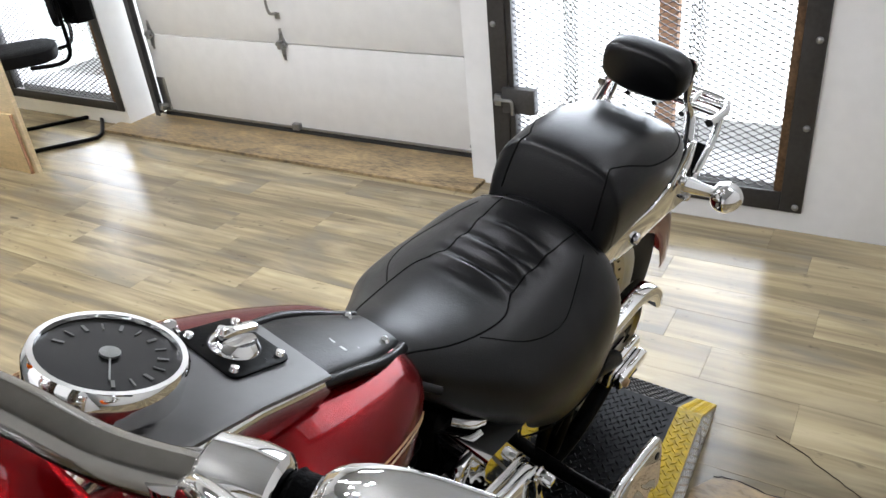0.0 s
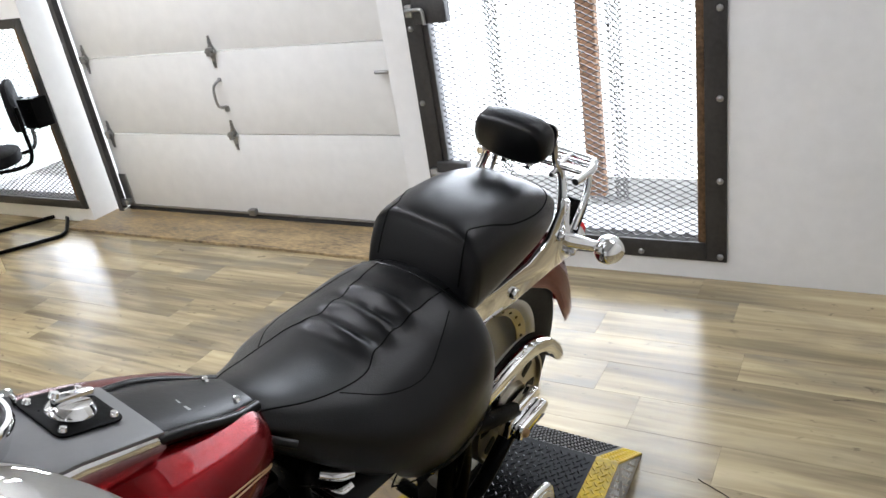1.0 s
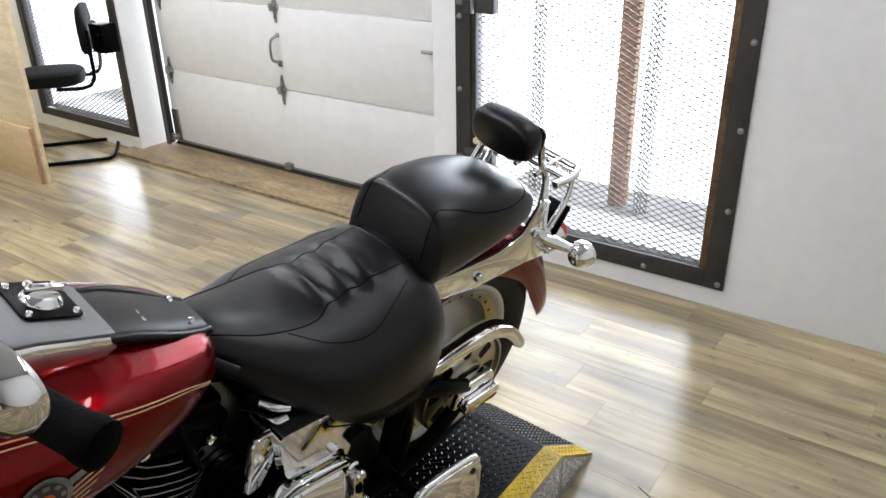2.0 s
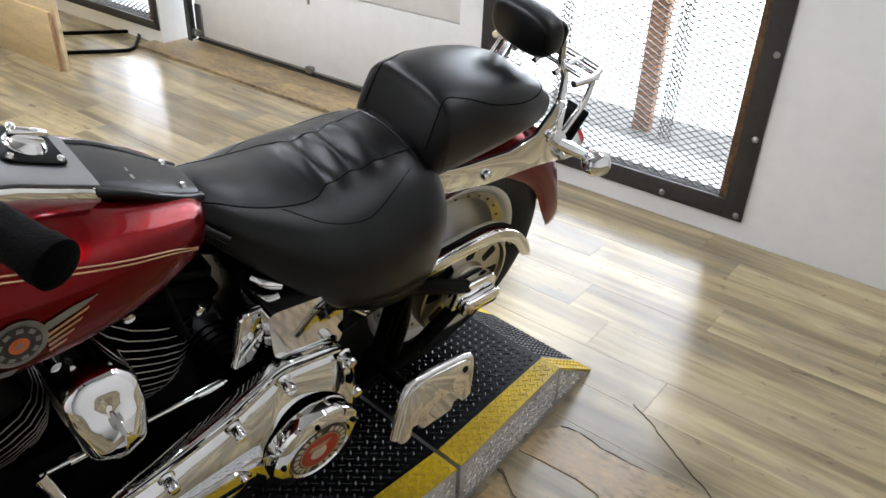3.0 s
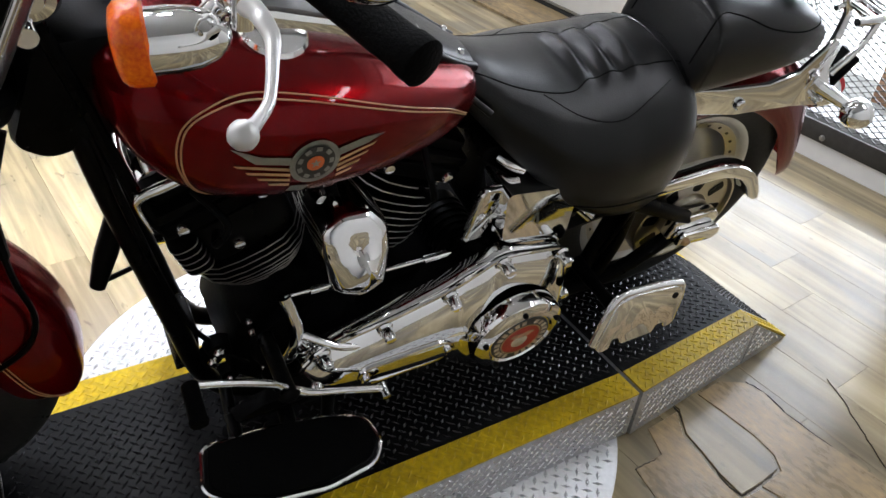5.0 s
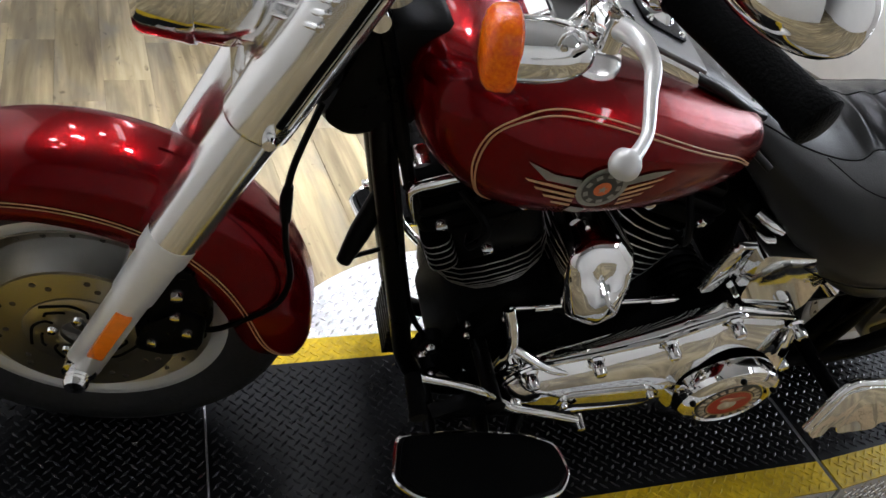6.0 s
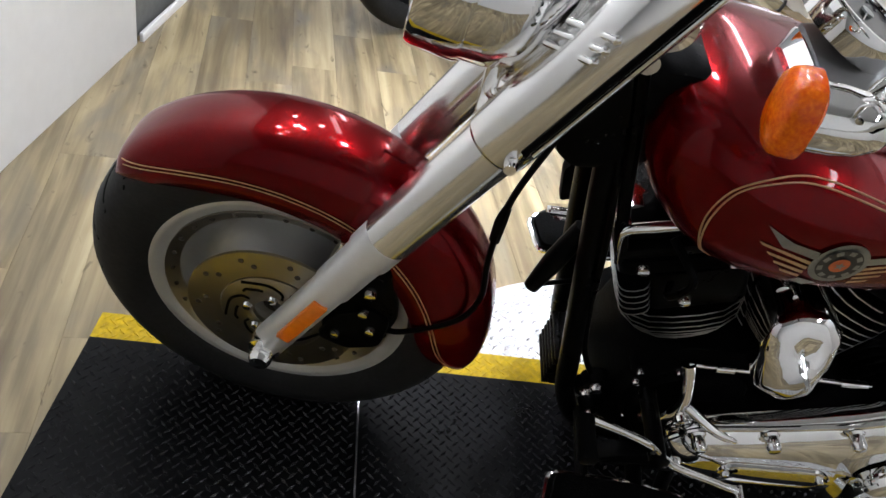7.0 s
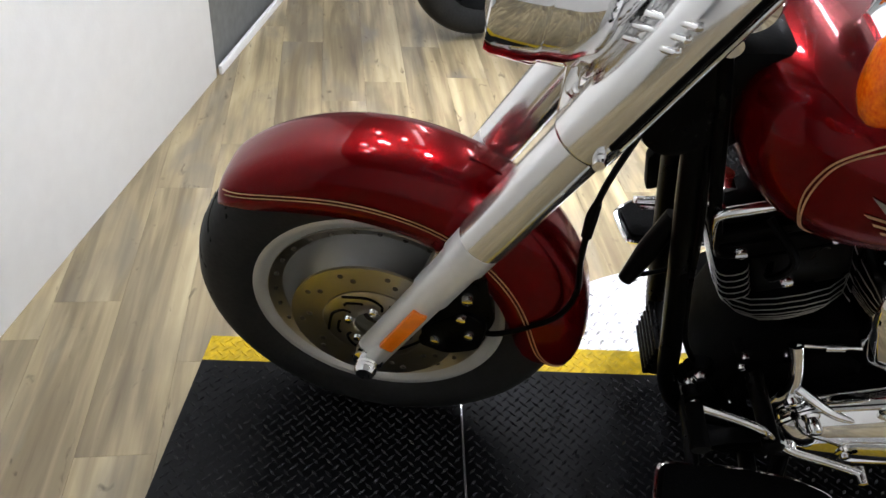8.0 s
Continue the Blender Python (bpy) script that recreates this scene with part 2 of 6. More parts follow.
ALU = mat("bare_aluminium_plate", (0.50, 0.505, 0.51), 0.36, metal=0.55, vary=0.25, scale=12, rvary=0.1)
POLISHED = mat("polished_alloy", (0.90, 0.90, 0.89), 0.15, metal=0.95, vary=0.03, scale=12)
SLIDER = mat("satin_slider", (0.78, 0.78, 0.77), 0.28, metal=0.45, vary=0.03, scale=12)
DASHS = mat("dash_silver", (0.17, 0.17, 0.17), 0.42, metal=0.25, vary=0.08, scale=8, rvary=0.04)
CHROME = mat("chrome", (0.84, 0.84, 0.835), 0.045, metal=1.0, rvary=0.012, scale=12)
SATIN = mat("satin_aluminium", (0.60, 0.60, 0.585), 0.38, metal=0.5, vary=0.04, scale=6, rvary=0.03)
BRUSHED = mat("brushed_disc", (0.46, 0.425, 0.35), 0.30, metal=1.0, vary=0.03, scale=20, rvary=0.02)
# bar chrome darkened and warmed: the floor it mirrors is put into the colour
BARCH = mat("dimmed_bar_chrome", (0.30, 0.285, 0.26), 0.17, metal=1.0, vary=0.1, scale=15, rvary=0.04)
RED = mat("red_lacquer", (0.138, 0.0006, 0.0019), 0.25, metal=0.72, vary=0.12, scale=4, coat=0.3, spec=0.0)
GOLD = mat("gold_pinstripe", (0.42, 0.25, 0.115), 0.4, vary=0.15, scale=40)
LEATHER = mat("black_leather", (0.0025, 0.0025, 0.0027), 0.31, vary=0.15, scale=14, bump=0.11, bscale=420, rvary=0.03, spec=0.29)
THREAD = mat("seam_thread", (0.002, 0.002, 0.002), 0.7, vary=0.2, spec=0.05)
RUBBER = mat("tyre_rubber", (0.020, 0.020, 0.020), 0.55, vary=0.3, scale=12, bump=0.15, bscale=120, spec=0.14)
BLACKP = mat("black_powdercoat", (0.0022, 0.0022, 0.0022), 0.34, vary=0.3, scale=14, bump=0.06, bscale=200, rvary=0.1, spec=0.045)
BLACKW = mat("black_wrinkle", (0.0022, 0.0022, 0.0022), 0.55, vary=0.3, scale=20, bump=0.3, bscale=300, spec=0.02)
FINEDGE = mat("machined_fin_edge", (0.62, 0.62, 0.60), 0.36, metal=1.0, vary=0.3, scale=40)
AMBER = mat("amber_lens", (1.0, 0.17, 0.001), 0.20, vary=0.55, scale=30, bump=1.0, bscale=45, coat=0.25, dark=(0.75, 0.055, 0.0), spec=0.3)
REFLECT = mat("orange_reflector", (0.95, 0.21, 0.004), 0.3, vary=0.12, scale=90, bump=0.2, bscale=300, coat=0.6)
REDLENS = mat("red_lens", (0.55, 0.01, 0.015), 0.12, vary=0.15, scale=60, coat=1.0)
FABRIC = mat("black_fabric", (0.006, 0.006, 0.0065), 0.85, vary=0.3, scale=30, bump=0.3, bscale=500, spec=0.12)
DARKWALL = mat("dark_grey_panel", (0.16, 0.165, 0.16), 0.6, vary=0.25, scale=3, bump=0.05)
OUTSIDE = glow("overcast_daylight", (0.93, 0.97, 1.0), 3.2)
BROWN = mat("brown_post_paint", (0.42, 0.23, 0.13), 0.55, vary=0.35, scale=8, bump=0.1)
CONCRETE = mat("grey_sill", (0.30, 0.30, 0.29), 0.7, vary=0.3, scale=7, bump=0.2)

# dark tone for the unseen rear wall, so it returns little light
DUSK = mat("unseen_wall_dark", (0.045, 0.045, 0.048), 0.7, vary=0.2, scale=3, bump=0.05)

# ---- the room ----
GATE_Y, DOOR_Y = 2.505, 2.69


def slab(name, lo, hi, material, label="", bev=0.0, kind="structure"):
    c = [(a + b) / 2 for a, b in zip(lo, hi)]
    ob = part(name, box((0, 0, 0), [b - a for a, b in zip(lo, hi)], bev), material)
    ob.location = c
    return tagged(ob, label, kind=kind)


floor = slab("floor", (-4.4, -4.6, -0.12), (3.4, 2.76, -0.006), SUB, "worn straw and grey wood-look vinyl plank floor")
slab("ceiling", (-4.4, -4.6, 3.0), (3.4, 2.76, 3.1), CEIL, "unseen ceiling, greyed to hold back bounced light")
slab("wall_west", (-4.4, -4.6, -0.1), (-4.2, 2.76, 3.0), WHITE, "plain white painted side wall")
slab("wall_east", (3.2, -4.6, -0.1), (3.4, 2.76, 3.0), WHITE, "plain white painted side wall")
# rear wall is out of view, added dark to deepen the reflections
slab("wall_north", (-4.2, -4.6, -0.1), (3.2, -4.4, 3.0), DUSK, "unseen rear wall, made dark to cut bounce and reflections")

# window wall: piers and lintels round three openings
wall = thing("wall_south", pose(0, 0, 0), "white painted thick wall with a garage door and barred openings", "wall", kind="structure")
W0, W1 = GATE_Y, 2.76
for x0, x1, z0, z1 in ((-4.2, -3.40, 0, 3), (-3.40, -2.44, 0, 0.1), (-3.40, -2.44, 1.16, 3), (-2.44, -2.405, 0, 3), (-2.405, -0.215, 2.15, 3), (-0.215, -0.06, 0, 3), (-0.06, 1.045, 0, 0.1), (-0.06, 1.045, 2.62, 3), (1.045, 3.2, 0, 3)):
    part("pier", box(((x0 + x1) / 2, (W0 + W1) / 2, (z0 + z1) / 2 - 0.02), (x1 - x0, W1 - W0, z1 - z0 + 0.04)), WHITE, wall)

# slanted partition and the darker bay past its end
d = Vector((1.186, -0.298, 0)).normalized()
yaw = math.degrees(math.atan2(d.y, d.x))
part_wall = part("partition", box((1.6, -0.05, 1.2), (3.2, 0.10, 2.44), 0.004), WHITE)
part_wall.matrix_world = pose(-1.060, -0.903, 0, 0, 0, yaw)
tagged(part_wall, "white painted partition wall with a plain end", kind="structure")
bay = part("wall_bay", box((-1.1, -0.07, 1.2), (2.2, 0.06, 2.44)), DARKWALL)
bay.matrix_world = pose(-1.067, -0.881, 0, 0, 0, yaw)
tagged(bay, "dark grey panelled wall behind the partition's end", kind="structure")
trim = part("baseboard", box((-1.1, -0.033, 0.014), (2.2, 0.014, 0.034), 0.003), WHITE)
trim.matrix_world = pose(-1.070, -0.861, 0, 0, 0, yaw)
tagged(trim, "low white baseboard along the dark wall", kind="structure")

# plywood apron in front of the garage door
slab("door_apron", (-2.50, 2.385, -0.004), (-0.16, 2.688, 0.014), PLYF, "worn stained plywood strip at the garage door's foot", 0.002)

# outside
sky_card = part("backdrop", box((-1.3, 3.6, 1.6), (9, 0.02, 4.2)), OUTSIDE)
tagged(sky_card, "bright white overcast daylight", kind="structure")


# ---- garage door ----
def garage_door():
    g = thing("garage_door", pose(-1.325, DOOR_Y, 0), "white sectional garage door with zinc hinges", "garage door")
    half, right = 0.990, 1.090
    mid, wide = (right - half) / 2, right + half
    zs = (0.035, 0.475, 0.895, 1.30, 1.72, 2.14)
    for z0, z1 in zip(zs, zs[1:]):
        sec = part("panel", box((mid, 0.02, (z0 + z1) / 2), (wide, 0.04, z1 - z0 - 0.005), 0.004), DOORW, g)
    part("bottom_seal", box((mid, 0.018, 0.017), (wide, 0.045, 0.03), 0.006), mat("black_seal", (0.02, 0.02, 0.02), 0.7, vary=0.3), g, "black rubber bottom seal")
    part("bottom_rail", box((mid, -0.004, 0.043), (wide, 0.008, 0.012), 0.002), ZINC, g)
    for z in zs[1:-1]:
        for x in (-half + 0.055, 0.0, right - 0.045):
            h = part("hinge", merge(
                prism([(x - 0.028, z), (x - 0.012, z + 0.03), (x - 0.006, z + 0.075), (x + 0.006, z + 0.075), (x + 0.012, z + 0.03), (x + 0.028, z), (x + 0.012, z - 0.03), (x + 0.006, z - 0.08), (x - 0.006, z - 0.08), (x - 0.012, z - 0.03)], -0.006, -0.001, "y"),
                rod((x - 0.03, -0.014, z), (x + 0.03, -0.014, z), 0.009, 10), box((x, -0.02, z), (0.022, 0.03, 0.04), 0.004)), ZINC, g, "zinc hinge")
            for dz in (0.05, -0.055):
                part("bolt", lathe([(0, -0.012), (0.006, -0.012), (0.007, -0.006), (0.007, 0)], (x, 0, z + dz), "y", 8), ZINC, h)
    # pull handle
    part("handle", merge(tube([(0, 0, 0.62), (-0.01, -0.04, 0.63), (-0.012, -0.05, 0.68), (-0.008, -0.045, 0.73), (0, -0.02, 0.75), (0.004, 0, 0.755)], 0.007), box((0, -0.003, 0.61), (0.03, 0.006, 0.03), 0.002), box((0, -0.003, 0.755), (0.02, 0.006, 0.02), 0.002)), ZINC, g, "bent zinc pull handle")
    part("latch", merge(box((right - 0.05, -0.012, 0.765), (0.075, 0.02, 0.075), 0.004), rod((right - 0.16, -0.02, 0.765), (right - 0.05, -0.02, 0.765), 0.008), lathe([(0, -0.035), (0.014, -0.035), (0.016, 0)], (right - 0.03, 0, 0.765), "y", 12)), ZINC, g, "zinc slide latch")
    for x in (-half + 0.035, right - 0.04):
        part("corner_bracket", merge(box((x, -0.005, 0.14), (0.06, 0.008, 0.19), 0.002), box((x, -0.03, 0.07), (0.035, 0.05, 0.03), 0.004), rod((x - 0.03, -0.035, 0.085), (x + 0.05, -0.035, 0.085), 0.007, 8)), ZINC, g, "bottom roller bracket")
    part("bottom_clip", box((0, -0.015, 0.055), (0.045, 0.03, 0.035), 0.004), ZINC, g)
    for s in (-1, 1):
        x = -half - 0.012 if s < 0 else right + 0.012
        part("track", merge(box((x, -0.035, 1.1), (0.008, 0.055, 2.15)), box((x - s * 0.016, -0.06, 1.1), (0.034, 0.006, 2.15))), DARKSTEEL if s < 0 else ZINC, g, "vertical roller track")
    return g


garage_door()


# ---- expanded mesh gates ----
def mesh_panel(w, h, px=0.030, pz=0.0145, t=0.0012):
    """Expanded metal: thin slanting strands that meet in broad flat knuckles."""
    vs, fs = [], []

    def bar(a, b, n, d):
        o = len(vs)
        for p in (a, b):
            vs.extend([p + n - d, p + n + d, p - n + d, p - n - d])
        fs.extend([tuple(o + q for q in f) for f in ((0, 1, 5, 4), (1, 2, 6, 5), (2, 3, 7, 6), (3, 0, 4, 7), (0, 3, 2, 1), (4, 5, 6, 7))])

    for i in range(int(h / (2 * pz)) + 1):
        z = i * 2 * pz
        for k in range(int(w / (2 * px)) + 1):
            x = k * 2 * px
            for x0, z0, x1, z1 in ((x, z, x + px, z + pz), (x + px, z + pz, x + 2 * px, z), (x, z, x + px, z - pz), (x + px, z - pz, x + 2 * px, z)):
                if max(x0, x1) <= w + 1e-6 and 0 <= min(z0, z1) and max(z0, z1) <= h:
                    a, b = Vector((x0, 0, z0)), Vector((x1, 0, z1))
                    d = (b - a).normalized()
                    bar(a, b, Vector((-d.z, 0, d.x)) * t, Vector((0, 0.0022, 0)))
            for kx, kz in ((x, z), (x + px, z + pz)):
                if 0.008 < kx < w - 0.008 and 0.004 < kz < h - 0.004:
                    bar(Vector((kx - px * 0.24, 0, kz)), Vector((kx + px * 0.24, 0, kz)), Vector((0, 0, px * 0.105)), Vector((0, 0.0026, 0)))
    bm = bmesh.new()
    me = bpy.data.meshes.new("tmp")
    me.from_pydata([tuple(v) for v in vs], [], fs)
    bm.from_mesh(me)
    bpy.data.meshes.remove(me)
    return bm


def security_gate(name, x0, x1, z0, z1, label, latches, fw=0.072, bolts=True, mesh_step=0.0228):
    g = thing(name, pose(x0, GATE_Y - 0.012, z0), label, "security gate")
    w, h = x1 - x0, z1 - z0
    for a, b in (((0, 0), (fw, h)), ((w - fw, 0), (w, h)), ((fw, 0), (w - fw, fw)), ((fw, h - fw), (w - fw, h))):
        fr = part("frame_bar", merge(box(((a[0] + b[0]) / 2, 0.006, (a[1] + b[1]) / 2), (b[0] - a[0], 0.012, b[1] - a[1]), 0.003)), DARKSTEEL, g, "dark flat steel frame bar")
    # inner angle-iron leaf
    part("leaf_edge", box((w - fw - 0.012, 0.03, h / 2), (0.03, 0.05, h - 2 * fw), 0.003), RUSTY, g, "rust-tinged angle iron edge")
    part("leaf_edge", box((fw + 0.012, 0.03, h / 2), (0.024, 0.05, h - 2 * fw), 0.003), DARKSTEEL, g)
    part("mesh", moved(mesh_panel(w - 2 * fw, h - 2 * fw, mesh_step, mesh_step * 0.5), Matrix.Translation((fw, 0.03, fw))), MESHST, g, "expanded diamond steel mesh")
    if bolts:
        z = 0.022
        while z < h:
            for x in (0.022, w - 0.022):
                part("bolt", lathe([(0, -0.009), (0.007, -0.008), (0.011, -0.004), (0.012, 0)], (x, 0, z), "y", 10), ZINC, g)
            z += 0.29
        for x in (w * 0.26, w * 0.5, w * 0.74):
            part("bolt", lathe([(0, -0.009), (0.007, -0.008), (0.011, -0.004), (0.012, 0)], (x, 0, 0.022), "y", 10), ZINC, g)
    for z in latches:
        lb = part("lock_box", box((fw + 0.05, 0.0, z), (0.14, 0.04, 0.10), 0.004), MESHST, g, "perforated dark lock box")
        part("slide_bolt", merge(tube([(0.02, -0.02, z), (0.07, -0.03, z + 0.005), (0.10, -0.032, z), (0.105, -0.034, z - 0.05)], 0.007, 8), box((0.035, -0.012, z), (0.03, 0.022, 0.045), 0.003)), ZINC, lb, "zinc slide bolt")
    return g


security_gate("security_gate", -0.095, 1.078, 0.075, 2.63, "dark steel security gate with expanded diamond mesh", (0.31, 0.96))
security_gate("security_gate", -3.47, -2.415, 0.085, 1.16, "low dark steel mesh gate over a bright window", (), 0.05, False)
lockbox = part("lock_cabinet", merge(box((0, 0, 0), (0.12, 0.10, 0.16), 0.006), rod((0.02, -0.06, 0.02), (0.02, -0.04, 0.02), 0.01)), BLACKP)
lockbox.matrix_world = pose(-2.465, GATE_Y - 0.07, 0.68)
tagged(lockbox, "small black steel lock case on the mesh gate", "lock case")

# reveal behind the gates: sills, posts
for x0, x1, z in ((-0.06, 1.045, 0.1), (-3.40, -2.44, 0.1)):
    slab("window_sill", (x0, GATE_Y + 0.05, z), (x1, 3.1, z + 0.05), CONCRETE, "grey dusty concrete sill behind the mesh")
pst = part("post", box((0, 0, 1.3), (0.075, 0.05, 2.6), 0.004), BROWN)
pst.location = (0.482, 2.90, 0.13)
tagged(pst, "brown painted wooden post behind the mesh", "post")
for x in (0.06, 0.57):
    p2 = part("mesh_strip", moved(mesh_panel(0.06, 2.45, 0.010, 0.0125, 0.0016), Matrix.Translation((0, 0, 0))), MESHST)
    p2.location = (x, 2.86, 0.15)
    tagged(p2, "narrow expanded steel mesh strip at the window", "mesh strip")
pst2 = part("post", box((0, 0, 0.5), (0.07, 0.05, 1.0), 0.004), WHITE)
pst2.location = (-3.03, 2.90, 0.15)
tagged(pst2, "white window post behind the mesh", "post")

# ---- display platform ----
TREADB = mat("worn_black_tread", (0.008, 0.0085, 0.010), 0.26, vary=0.4, scale=30, spec=0.28)
DISC = mat("pale_aluminium", (0.70, 0.705, 0.71), 0.36, metal=0.35, vary=0.15, scale=10, rvary=0.06)
WORN = mat("worn_tread", (0.80, 0.81, 0.82), 0.22, metal=0.85, vary=0.1)
PH = 0.138
PL = thing("display_platform", pose(0.707, 0, 0, 0, 0, -5.2), "black checker-plate motorcycle platform with yellow edges", "platform")


HX, YW = 0.261, 0.066
FRONT_L, FRONT_R = -0.812, -0.770
S1, S2, RIDGE, TAIL = -0.271, 0.901, 1.324, 1.523


def section(y0l, y0r, y1, ramp=False):
    """One section: bare aluminium body, black top and two yellow edge strips."""
    e = 0.004
    body = prism([(-HX, y0r), (HX, y0l), (HX, y1), (-HX, y1)], 0.012 if not ramp else 0.002, PH - 0.004, "z", 0.002)
    part("body", body, ALU, PL, "bare aluminium checker-plate body")
    ya = lambda x: y0r + (x + HX) / (2 * HX) * (y0l - y0r)
    for x0, x1, m, n in ((-HX, -HX + YW, YELLOW, "yellow_strip"), (-HX + YW, HX - YW, BLACKPL, "top_plate"), (HX - YW, HX, YELLOW, "yellow_strip")):
        part(n, prism([(x0, ya(x0)), (x1, ya(x1)), (x1, y1), (x0, y1)], PH - 0.004, PH, "z"), m, PL)


section(FRONT_L, FRONT_R, S1 - 0.002)
section(S1 + 0.002, S1 + 0.002, S2 - 0.006)
section(S2 + 0.006, S2 + 0.006, RIDGE, True)
part("yellow_patch", prism([(0.1945, -0.802), (0.169, -0.800), (0.163, -0.770), (0.152, -0.725), (0.145, -0.685), (0.147, -0.650), (0.155, -0.622), (0.172, -0.590), (0.1945, -0.565)], PH - 0.002, PH + 0.0012, "z"), YELLOW, PL, "wavy widening of the yellow paint")
part("joint_strip", prism([(-HX + YW, S1 - 0.0018), (HX - YW, S1 - 0.0018), (HX - YW, S1 + 0.0018), (-HX + YW, S1 + 0.0018)], PH - 0.003, PH + 0.0006, "z"), WORN, PL, "bare metal joint between two plates")
# sloping tail
for x0, x1, m, n in ((-HX, -HX + YW, YELLOW, "yellow_strip"), (-HX + YW, HX - YW, BLACKPL, "top_plate"), (HX - YW, HX, YELLOW, "yellow_strip")):
    bm = bmesh.new()
    vs = [bm.verts.new(p) for p in ((x0, RIDGE, PH), (x1, RIDGE, PH), (x1, TAIL, 0.006), (x0, TAIL, 0.006), (x0, RIDGE, PH - 0.006), (x1, RIDGE, PH - 0.006), (x1, TAIL, 0.0), (x0, TAIL, 0.0))]
    for f in ((0, 1, 2, 3), (4, 7, 6, 5), (0, 4, 5, 1), (2, 6, 7, 3), (0, 3, 7, 4), (1, 5, 6, 2)):
        bm.faces.new([vs[k] for k in f])
    part(n, bm, m, PL, "sloping tail strip")
for s in (-1, 1):
    part("side_plate", prism([(RIDGE, 0.002), (TAIL - 0.01, 0.002), (RIDGE, PH - 0.006)], s * HX, s * HX - 0.004 * s, "x"), ALU, PL, "bare aluminium ramp cheek")


def tread(cells, L=0.0112, Wd=0.0031, H=0.0020):
    """Raised lozenges; cells: (matrix, x, y, turned)."""
    vs, fs = [], []
    for m, x, y, turned in cells:
        a = radians(45 if turned else -45)
        c, s = math.cos(a), math.sin(a)
        o = len(vs)
        for lx, ly, lz in ((-L, 0, 0), (0, -Wd, 0), (L, 0, 0), (0, Wd, 0), (-L * 0.55, 0, H), (L * 0.55, 0, H)):
            vs.append(m @ Vector((x + lx * c - ly * s, y + lx * s + ly * c, lz)))
        fs += [tuple(o + k for k in f) for f in ((0, 1, 4), (1, 5, 4), (1, 2, 5), (2, 3, 5), (3, 4, 5), (3, 0, 4))]
    bm = bmesh.new()
    me = bpy.data.meshes.new("tmp")
    me.from_pydata([tuple(v) for v in vs], [], fs)
    bm.from_mesh(me)
    bpy.data.meshes.remove(me)
    return bm


def lozenges(x0, x1, y0, y1, m, p=0.0168):
    """Cells of a checker grid that lies at 45 degrees to the plate's edges."""
    out, q = [], p / math.sqrt(2)
    n = int(max(x1 - x0, y1 - y0) / p * 1.5) + 2
    for i in range(-n, n):
        for j in range(-n, n):
            x, y = (x0 + x1) / 2 + (i - j) * q, (y0 + y1) / 2 + (i + j) * q
            if x0 + 0.005 < x < x1 - 0.005 and y0 + 0.005 < y < y1 - 0.005:
                out.append((m, x, y, (i + j) % 2))
    return out


top = Matrix.Translation((0, 0, PH))
slope = Matrix.Translation((0, RIDGE, PH)) @ Matrix.Rotation(-math.atan2(PH - 0.006, TAIL - RIDGE), 4, "X")
run = math.hypot(PH, TAIL - RIDGE)
for a, b, m in ((-HX + YW, HX - YW, TREADB), (-HX + 0.004, -HX + YW, YELLOW), (HX - YW, HX - 0.004, YELLOW)):
    cells = [c for c in lozenges(a, b, FRONT_L, S1 - 0.004, top) if c[2] > FRONT_R + (c[1] + HX) / (2 * HX) * (FRONT_L - FRONT_R) + 0.008] + lozenges(a, b, S1 + 0.004, S2 - 0.008, top) + lozenges(a, b, S2 + 0.008, RIDGE - 0.004, top) + lozenges(a, b, 0.0, run - 0.01, slope)
    tagged(part("tread", tread(cells), m, PL, sharp=10), kind="stuff")
for s in (1,):
    side = Matrix.Translation((s * HX, 0, 0)) @ Matrix.Rotation(radians(90), 4, "Z") @ Matrix.Rotation(radians(90), 4, "X")
    cells = lozenges(FRONT_L + 0.05, S1, 0.012, PH - 0.004, side) + lozenges(S1, S2 - 0.01, 0.012, PH - 0.004, side) + lozenges(S2 + 0.01, RIDGE, 0.006, PH - 0.004, side) + [c for c in lozenges(RIDGE, TAIL, 0.006, PH - 0.004, side) if c[2] + 0.008 < (PH - 0.012) * (TAIL - c[1]) / (TAIL - RIDGE)]
    tagged(part("tread", tread(cells), WORN, PL, sharp=10), kind="stuff")

# the rear section tapers towards its tail
for o in PL.children:
    for v in o.data.vertices:
        k = max(0.0, v.co.y - S2 - 0.005) / (TAIL - S2)
        v.co.x -= 0.070 * k * (v.co.x + 0.06) / (HX + 0.06)

TURN_C, TURN_R = (0.639, 0.396), 0.603
disc = thing("turntable_disc", pose(*TURN_C, 0), "round bare aluminium checker-plate turntable under the platform", "turntable")
part("disc", lathe([(0, 0.0), (TURN_R - 0.004, 0.0), (TURN_R, 0.002), (TURN_R, 0.010), (TURN_R - 0.003, 0.012), (0, 0.012)], (0, 0, 0), "z", 96), DISC, disc)
cells = [c for c in lozenges(-TURN_R, TURN_R, -TURN_R, TURN_R, Matrix.Translation((0, 0, 0.012)), 0.0215) if math.hypot(c[1], c[2]) < TURN_R - 0.02 and abs(c[1]) > 0.2]
tagged(part("tread", tread(cells, 0.013, 0.0042, 0.002), WORN, disc, sharp=10), kind="stuff")

# ---- ceiling lights: added tube and spot fixtures, then the pendant bulbs ----
FILL_ON = glow("lit_fill_lamp", (1.0, 0.97, 0.92), 9.0)
